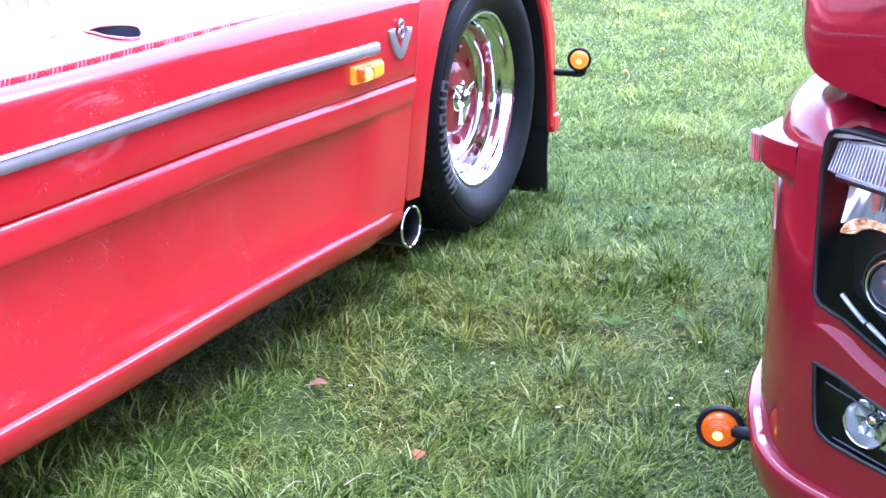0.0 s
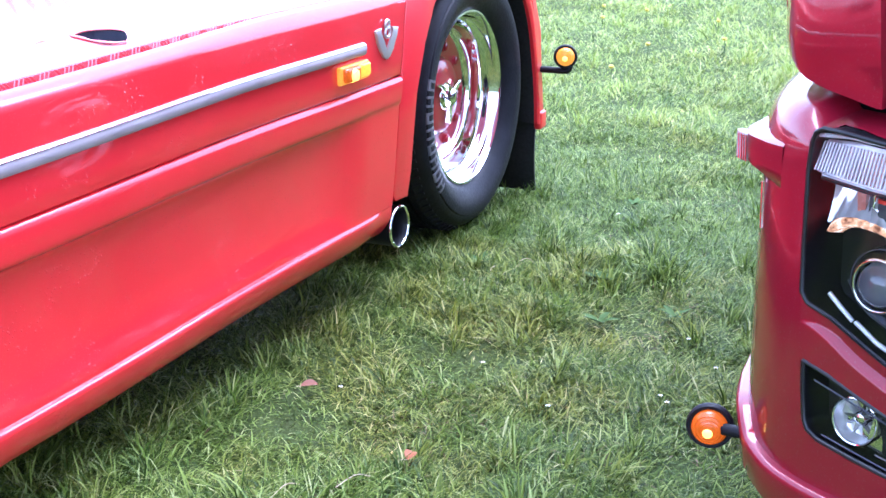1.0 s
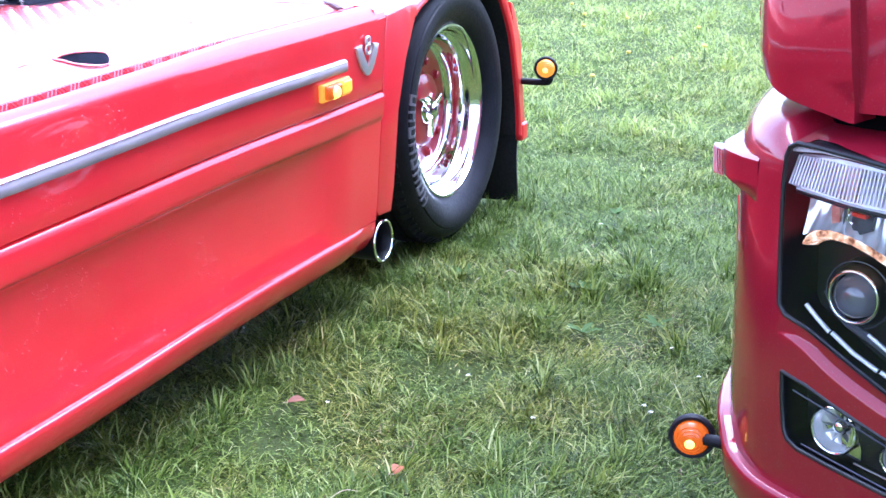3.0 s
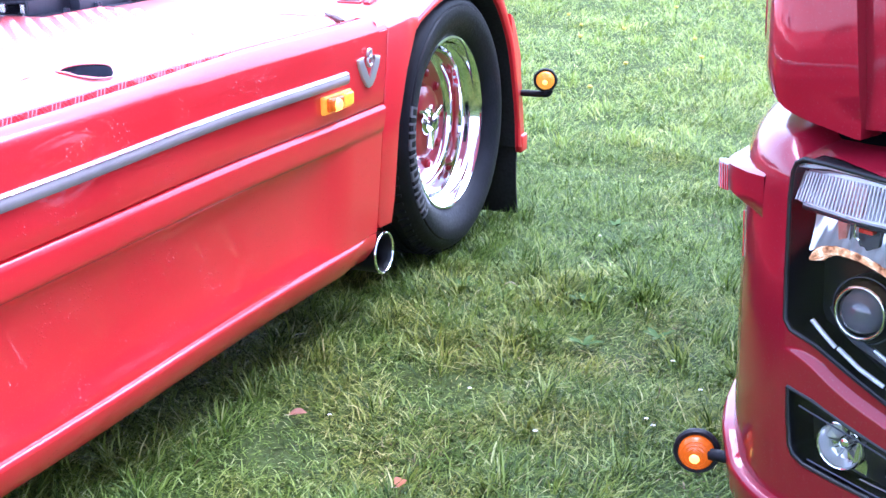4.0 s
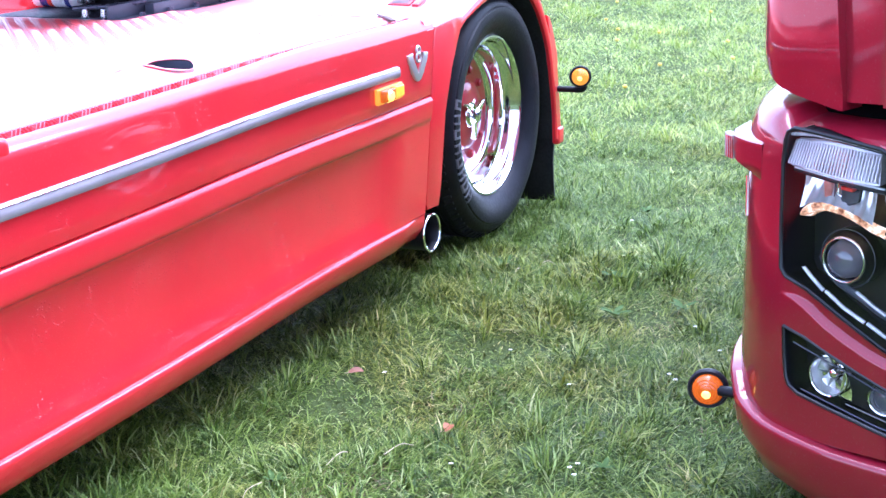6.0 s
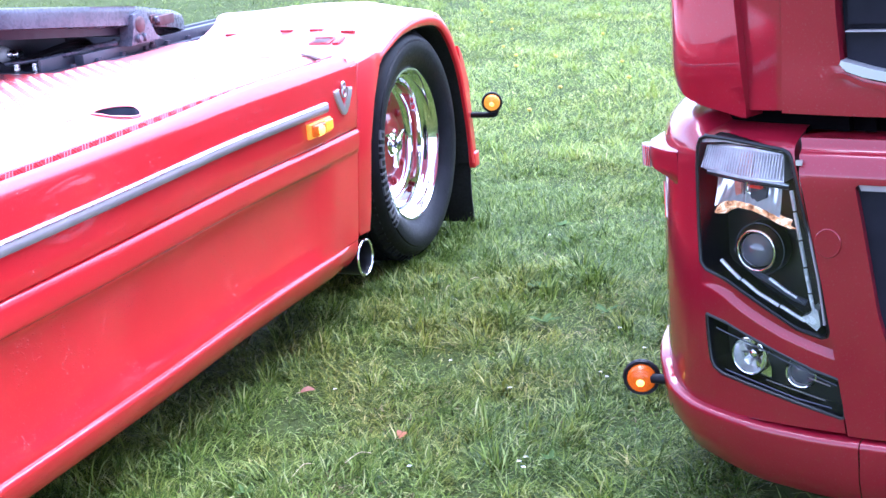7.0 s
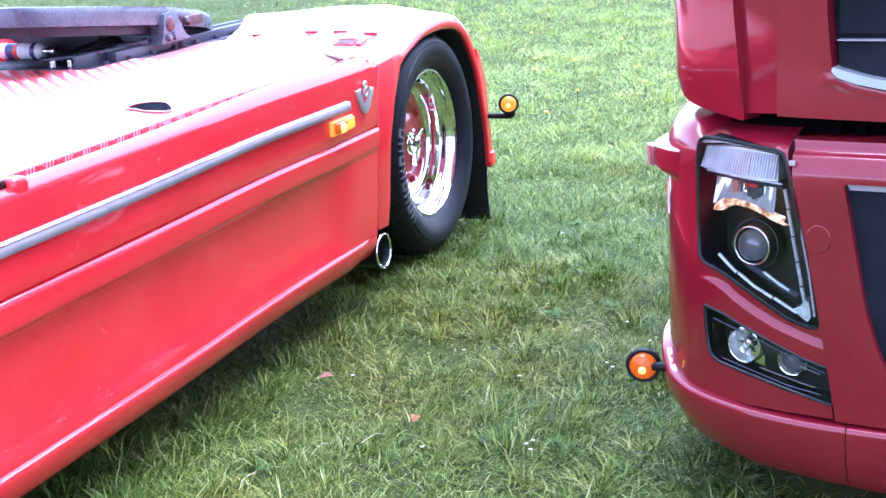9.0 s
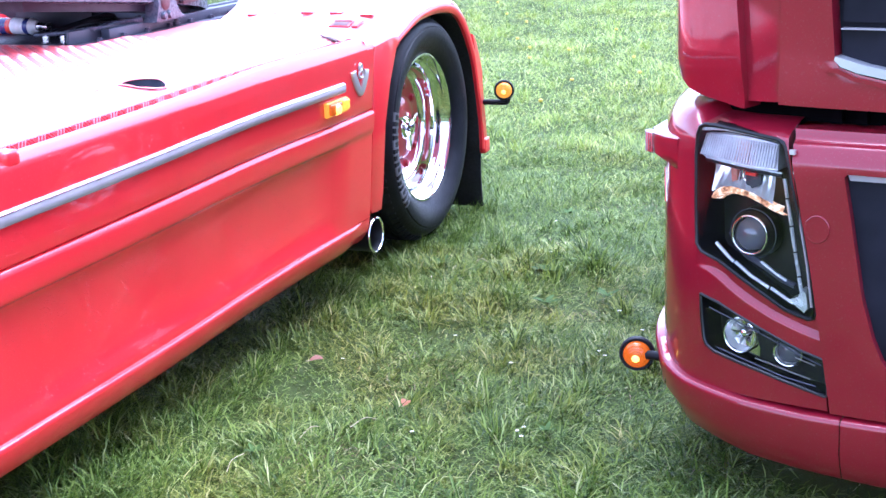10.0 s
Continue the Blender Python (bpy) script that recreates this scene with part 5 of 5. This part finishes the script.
def leaf_green(name, stops, patch, gloss=0.45):
    """Blades: one green each, drifting from patch to patch of the field."""
    m, n, l, p = shader(name)
    g = n.new("ShaderNodeNewGeometry")
    r = ramp_node(n, l, g.outputs["Random Per Island"], stops)
    t = noise_node(n, l, 3.2, 5)
    t2 = noise_node(n, l, 0.45, 2)
    add = n.new("ShaderNodeMath")
    add.operation = "ADD"
    l.new(t.outputs["Fac"], add.inputs[0])
    l.new(t2.outputs["Fac"], add.inputs[1])
    rp = ramp_node(n, l, add.outputs[0], [(0.40, patch[0]), (0.52, patch[1]), (0.62, patch[2])])
    half = n.new("ShaderNodeMath")
    half.operation = "MULTIPLY"
    half.inputs[1].default_value = 0.5
    l.new(add.outputs[0], half.inputs[0])
    l.new(half.outputs[0], rp.inputs["Fac"])
    mix = n.new("ShaderNodeMix")
    mix.data_type, mix.blend_type = "RGBA", "MULTIPLY"
    mix.inputs["Factor"].default_value = 1.0
    l.new(r.outputs["Color"], mix.inputs["A"])
    l.new(rp.outputs["Color"], mix.inputs["B"])
    l.new(mix.outputs["Result"], p.inputs["Base Color"])
    p.inputs["Roughness"].default_value = gloss
    p.inputs["Specular IOR Level"].default_value = 0.16
    tr = n.new("ShaderNodeBsdfTranslucent")
    l.new(mix.outputs["Result"], tr.inputs["Color"])
    ms = n.new("ShaderNodeMixShader")
    ms.inputs[0].default_value = 0.3
    l.new(p.outputs[0], ms.inputs[1])
    l.new(tr.outputs[0], ms.inputs[2])
    l.new(ms.outputs[0], n["Material Output"].inputs["Surface"])
    return m


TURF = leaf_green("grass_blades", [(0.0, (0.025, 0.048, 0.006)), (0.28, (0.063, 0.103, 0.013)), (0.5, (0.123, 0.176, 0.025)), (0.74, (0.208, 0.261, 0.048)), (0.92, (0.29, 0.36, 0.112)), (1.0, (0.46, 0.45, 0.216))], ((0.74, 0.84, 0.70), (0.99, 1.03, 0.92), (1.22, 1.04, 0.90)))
# far blades: paler, flatter greens than the turf, with distance haze in the colour
HAZED_TURF = leaf_green("hazed_blades", [(0.0, (0.165, 0.248, 0.047)), (0.4, (0.250, 0.333, 0.062)), (0.7, (0.345, 0.40, 0.086)), (0.90, (0.41, 0.45, 0.129)), (1.0, (0.50, 0.48, 0.215))], ((0.90, 0.95, 0.88), (1.0, 1.0, 0.97), (1.12, 1.05, 1.0)))
ground = new("ground", mesh_of("ground", ground_sheet(), soil(), 60))
tagged(ground, "short wet meadow turf over dark soil", "ground", kind="structure")

rng = np.random.default_rng(7)


def lies(x, y):
    return np.array([lie(a, b) for a, b in zip(x, y)])


def blades(name, x, y, length, width, lean, turn, label, material):
    """Many bent grass blades in one mesh, from arrays of places, sizes and turns."""
    n = len(x)
    z = lies(x, y) - 0.004
    d = np.c_[np.cos(turn), np.sin(turn)]
    side_ = np.c_[-d[:, 1], d[:, 0]]
    bend = rng.uniform(0.3, 1.3, n)
    sway = rng.normal(0, 0.16, n)
    co = np.zeros((n, 5, 3))
    for k, (u, w) in enumerate(((0.0, 0.7), (0.0, -0.7), (0.55, 1.0), (0.55, -1.0), (1.0, 0.0))):
        ang = lean + bend * u * 0.8
        reach = length * u * np.sin(np.minimum(ang, 1.7))
        high = length * u * np.cos(np.minimum(ang * 0.90, 1.46))
        off = sway * length * u * u + width * w / 2
        co[:, k, 0] = x + d[:, 0] * reach + side_[:, 0] * off
        co[:, k, 1] = y + d[:, 1] * reach + side_[:, 1] * off
        co[:, k, 2] = z + np.maximum(high, 0.002)
    me = bpy.data.meshes.new(name)
    me.vertices.add(n * 5)
    me.vertices.foreach_set("co", co.astype(np.float32).ravel())
    base = np.arange(n) * 5
    loops = np.empty((n, 7), np.int32)
    loops[:, :4], loops[:, 4:] = np.c_[base, base + 1, base + 3, base + 2], np.c_[base + 2, base + 3, base + 4]
    me.loops.add(n * 7)
    me.loops.foreach_set("vertex_index", loops.ravel())
    me.polygons.add(n * 2)
    starts = np.empty((n, 2), np.int32)
    starts[:, 0], starts[:, 1] = np.arange(n) * 7, np.arange(n) * 7 + 4
    me.polygons.foreach_set("loop_start", starts.ravel())
    me.update(calc_edges=True)
    me.materials.append(material)
    return tagged(new(name, me), label, "grass", kind="stuff")


def growth(x, y):
    """Longer grass in clumps, shorter and thinner between."""
    h = np.array([noise.noise((a * 2.4, b * 2.4, 3.0)) + 0.6 * noise.noise((a * 6.5, b * 6.5, 9.0)) for a, b in zip(x, y)])
    return np.clip(1.0 + 0.8 * h, 0.4, 2.0)


def sown(count, x0, x1, y0, y1, keep, long, wide, comb=0.4):
    """Places, sizes and turns of single blades over a stretch of the field."""
    x, y = rng.uniform(x0, x1, count), rng.uniform(y0, y1, count)
    m = keep(x, y)
    x, y = x[m], y[m]
    g = growth(x, y)
    m = rng.random(len(x)) < np.clip(0.35 + 0.55 * g, 0, 1)
    x, y, g = x[m], y[m], g[m]
    n = len(x)
    swirl = 6.0 * np.array([noise.noise((a * 1.1, b * 1.1, 20.0)) for a, b in zip(x, y)])
    turn = np.where(rng.random(n) < comb, swirl + rng.normal(0, 0.8, n), rng.uniform(0, 2 * np.pi, n))
    return x, y, long * g * rng.uniform(0.5, 1.4, n), wide * rng.uniform(0.55, 1.35, n), rng.uniform(0.4, 1.5, n), turn


def tufts(centres, blades_each, long, wide, spread=0.05):
    """Clumps whose blades fan out from a middle."""
    parts_ = []
    for cx, cy in centres:
        n = int(blades_each * rng.uniform(0.6, 1.4))
        a, r = rng.uniform(0, 2 * np.pi, n), np.abs(rng.normal(0, spread, n))
        size = rng.uniform(0.7, 1.2)
        comb = rng.uniform(0, 2 * np.pi)
        turn = np.where(rng.random(n) < 0.5, a + rng.normal(0, 0.5, n), comb + rng.normal(0, 0.6, n))
        parts_.append((cx + r * np.cos(a), cy + r * np.sin(a), size * long * rng.uniform(0.6, 1.3, n), wide * rng.uniform(0.7, 1.3, n), np.clip(0.2 + r / spread * 0.4 + rng.normal(0, 0.25, n), 0.05, 1.4), turn))
    return tuple(np.concatenate(c) for c in zip(*parts_))


def together(*groups):
    return tuple(np.concatenate(c) for c in zip(*groups))


lane = lambda x, y: (x > -0.35) & ((x < 1.5) | (y < -1.9))
fading = lambda y, a, b: rng.random(len(y)) < np.clip((y - a) / (b - a), 0, 1)
near = sown(600000, -0.4, 2.2, -3.9, 4.0, lambda x, y: lane(x, y) & ~fading(y, 0.8, 4.0) & ~fading(-y, 3.0, 3.9) & ~fading(x, 1.5, 2.2), 0.054, 0.0031, 0.3)
aside = sown(110000, -3.0, -0.35, 0.75, 4.0, lambda x, y: (x > -0.62 * (y + 3.0)) & ~fading(y, 0.8, 4.0), 0.045, 0.0030, 0.2)
thick_tufts = [(0.62, -0.05), (0.52, -0.12), (0.45, -0.24), (0.45, -0.72), (0.50, -0.66), (0.58, -0.36), (0.70, -0.20), (0.12, -0.36), (0.30, -0.10), (0.42, -0.40)]
loose = [(rng.uniform(-0.2, 1.5), rng.uniform(-3.2, 1.2)) for _ in range(150)]
edge_ = [(rng.uniform(-0.06, 0.06), rng.uniform(-3.2, -0.5)) for _ in range(70)] + [(rng.uniform(-0.1, 0.06), rng.uniform(-0.45, 0.7)) for _ in range(90)]
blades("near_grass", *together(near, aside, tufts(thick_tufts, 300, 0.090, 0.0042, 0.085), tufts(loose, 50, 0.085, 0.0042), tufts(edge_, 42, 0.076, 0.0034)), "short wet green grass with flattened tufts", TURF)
wedge = lambda x, y: (x > -0.62 * (y + 3.0)) & (x < 1.9 - 0.17 * (y + 1.0)) & (rng.random(len(x)) < np.clip(6.0 / (y + 3), 0.25, 1))
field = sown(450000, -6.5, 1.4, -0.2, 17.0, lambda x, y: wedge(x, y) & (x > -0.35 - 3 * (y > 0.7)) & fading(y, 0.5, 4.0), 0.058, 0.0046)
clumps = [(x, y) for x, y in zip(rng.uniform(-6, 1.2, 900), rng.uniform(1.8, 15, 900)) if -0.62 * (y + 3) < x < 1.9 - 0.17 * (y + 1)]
# grass farther off wears the greens paled for haze
blades("field_grass", *together(field, tufts(clumps, 45, 0.095, 0.0046, 0.10)), "open meadow grass behind the vehicles", HAZED_TURF)
THATCH = leaf_green("dry_blades", [(0.0, (0.07, 0.045, 0.022)), (0.4, (0.15, 0.095, 0.05)), (0.8, (0.26, 0.19, 0.11)), (1.0, (0.38, 0.31, 0.20))], ((0.9, 0.9, 0.9), (1.0, 1.0, 1.0), (1.1, 1.05, 1.0)))


def bare(x, y):
    """Worn places where dead brown blades show."""
    h = np.array([noise.noise((a * 3.1, b * 3.1, 41.0)) + 0.5 * noise.noise((a * 9.0, b * 9.0, 17.0)) for a, b in zip(x, y)])
    return rng.random(len(x)) < np.clip(1.7 * (h - 0.12), 0.02, 0.9)


dry = sown(60000, -0.1, 1.6, -3.2, 1.0, lambda x, y: lane(x, y) & bare(x, y), 0.048, 0.0028, 0.2)
blades("dead_grass", dry[0], dry[1], dry[2], dry[3], np.clip(dry[4] + 0.25, 0.9, 1.5), dry[5], "dead brown blades lying in worn places of the turf", THATCH)
rest = lambda x, y: ~((x > -0.3) & (x < 1.5) & (y > -3.5) & (y < 1.2))
blades("outer_grass", *sown(150000, -14.0, 8.0, -7.0, 19.0, rest, 0.075, 0.008), "thin meadow grass around the vehicles", TURF)


# ---- small things in the grass ----
LEAF_BROWN = surface("dead_leaf", (0.22, 0.060, 0.018), (0.32, 0.11, 0.035), (0.5, 0.7), 0, 40, 0.4, 120)
LEAF_PINK = surface("reddish_leaf", (0.16, 0.048, 0.020), (0.24, 0.085, 0.038), (0.5, 0.7), 0, 40, 0.4, 120)
WEED = surface("weed_leaf", (0.045, 0.088, 0.018), (0.075, 0.125, 0.03), (0.6, 0.8), 0, 30, 0.4, 160, spec=0.15)
STRAW = surface("straw", (0.42, 0.33, 0.20), (0.60, 0.50, 0.34), (0.5, 0.7), 0, 30, 0.3, 200)
PETAL = surface("petal", (0.70, 0.70, 0.68), (0.85, 0.85, 0.82), (0.5, 0.6), 0, 60)
GOLD = surface("gold_petal", (0.50, 0.38, 0.03), (0.65, 0.52, 0.06), (0.5, 0.6), 0, 60)


def leaf_blade(long, wide, curl, fold=0.25, n=8):
    """A pointed leaf along +x, folded along its rib and curling up or down."""
    rows_ = []
    for k in range(n + 1):
        u = k / n
        w = wide * math.sin(math.pi * min(1.0, u * 0.92 + 0.06)) ** 0.8
        rows_.append([(long * u, j * w / 2, curl * long * math.sin(1.6 * u) + fold * abs(j) * w / 2) for j in (-1, -0.5, 0, 0.5, 1)])
    return sheet(rows_)


def dead_leaf(x, y, material, label, turn):
    ob = thing("fallen_leaf", label, "leaf", "fallen leaves", (x, y, lie(x, y)))
    part("leaf_body", moved(leaf_blade(0.042, 0.028, 0.25, 0.5), pose(x - 0.02, y, lie(x, y) + 0.030, 12, 14, turn)), material, ob)
    part("stem", tube([(x - 0.02, y, lie(x, y) + 0.03), (x - 0.035, y + 0.004, lie(x, y) + 0.026)], 0.0012, 6), STRAW, ob)


dead_leaf(0.148, -1.428, LEAF_PINK, "small reddish fallen leaf lying in the grass", 40)
dead_leaf(0.57, -1.697, LEAF_BROWN, "small orange-brown fallen leaf in the grass", 100)
dead_leaf(0.90, -2.35, LEAF_BROWN, "small brown fallen leaf in the grass", 210)


for x, y, turn in ((-0.277, -1.80, 30), (-0.286, -1.10, 140)):
    z = deck_z(x) + rise(y) + 0.003
    scrap = thing("leaf_scrap", "tiny reddish-brown leaf scrap lying on the wet deck", "leaf", "leaf scraps", (x, y, z))
    part("leaf_body", moved(leaf_blade(0.026, 0.016, 0.12, 0.3), pose(x - 0.012, y, z, 4, -6, turn)), LEAF_BROWN, scrap)


def weed(x, y, size, count):
    ob = thing("weed", "broad-leaved green weed rosette among the grass", "plant", "weeds in the grass", (x, y, lie(x, y)))
    for k in range(count):
        m = pose(x, y, lie(x, y) + 0.022, 0, -4 - 14 * rng.random(), 360 * k / count + 25 * rng.random())
        part("leaf", moved(leaf_blade(size * rng.uniform(0.7, 1.2), size * 0.38, 0.18), m), WEED, ob)


for x, y, size, count in ((0.985, -1.759, 0.036, 5), (0.653, -0.684, 0.055, 5), (0.141, -0.317, 0.06, 5), (0.384, 0.543, 0.05, 5), (0.835, -0.55, 0.05, 6), (0.55, -0.33, 0.06, 6), (0.30, -2.1, 0.035, 6)):
    weed(x, y, size, count)


def straw(x, y, long, turn):
    z = lie(x, y) + 0.032
    ob = thing("dry_stalk", "thin dry straw stalk lying on the grass", "stalk", "dry stalks", (x, y, lie(x, y)))
    c, s_ = math.cos(radians(turn)), math.sin(radians(turn))
    part("stalk", tube([tuple(q) for q in spline([(x, y, z - 0.01), (x + 0.4 * long * c, y + 0.4 * long * s_, z + 0.006), (x + long * c + 0.01, y + long * s_, z)], 4)], 0.0011, 6), STRAW, ob)


for k in range(7):
    straw(rng.uniform(0.1, 1.15), rng.uniform(-2.6, -0.2), rng.uniform(0.05, 0.13), rng.uniform(0, 360))


def daisy(x, y, r):
    ob = thing("daisy", "tiny white daisy in the grass", "flower", "white flowers", (x, y, lie(x, y)))
    z = lie(x, y) + 0.045
    petals = bmesh.new()
    for k in range(11):
        a = 2 * math.pi * k / 11
        vs = [petals.verts.new((x + q * r * math.cos(a + e), y + q * r * math.sin(a + e), z + h)) for q, e, h in ((0.3, -0.2, 0), (0.9, -0.22, 0.001), (1.0, 0, 0.0015), (0.9, 0.22, 0.001), (0.3, 0.2, 0))]
        petals.faces.new(vs)
    part("petal_ring", petals, PETAL, ob)
    part("eye", moved(turned([(0, 0.002), (0.22 * r, 0.0015), (0.34 * r, 0)], 10), Matrix.Translation((x, y, z))), GOLD, ob)
    part("stem", tube([(x, y, lie(x, y)), (x, y, z)], 0.001, 5), WEED, ob)


for x, y in ((0.925, -1.826), (0.947, -1.859), (0.935, -1.80), (0.932, -0.77), (0.237, -1.42), (0.974, -1.187), (1.0, -1.22), (0.39, 0.324), (1.05, -0.95), (0.75, -1.35), (0.50, -1.15), (0.66, -1.9)):
    daisy(x, y, 0.006)


def dandelion(x, y, tall, r):
    ob = thing("dandelion", "yellow dandelion flower standing in the field", "flower", "yellow flowers", (x, y, lie(x, y)))
    z = lie(x, y)
    part("stem", tube([(x, y, z), (x + 0.01, y, z + 0.6 * tall), (x + 0.006, y + 0.01, z + tall)], 0.002, 6), WEED, ob)
    part("flower_head", moved(turned([(0, 0.010), (0.5 * r, 0.011), (r, 0.004), (0.7 * r, -0.006), (0, -0.008)], 14), Matrix.Translation((x + 0.006, y + 0.01, z + tall))), GOLD, ob)


for x, y in ((-1.869, 6.988), (-1.168, 4.857), (-0.90, 4.985), (-0.507, 3.681), (-2.294, 7.70), (-0.111, 3.904), (-2.864, 9.1), (-0.419, 5.018), (-0.451, 2.816), (-1.274, 5.2), (-3.2, 8.2), (-4.4, 9.6), (-1.6, 5.9), (-0.9, 6.4)):
    dandelion(x, y, rng.uniform(0.09, 0.14), 0.015)
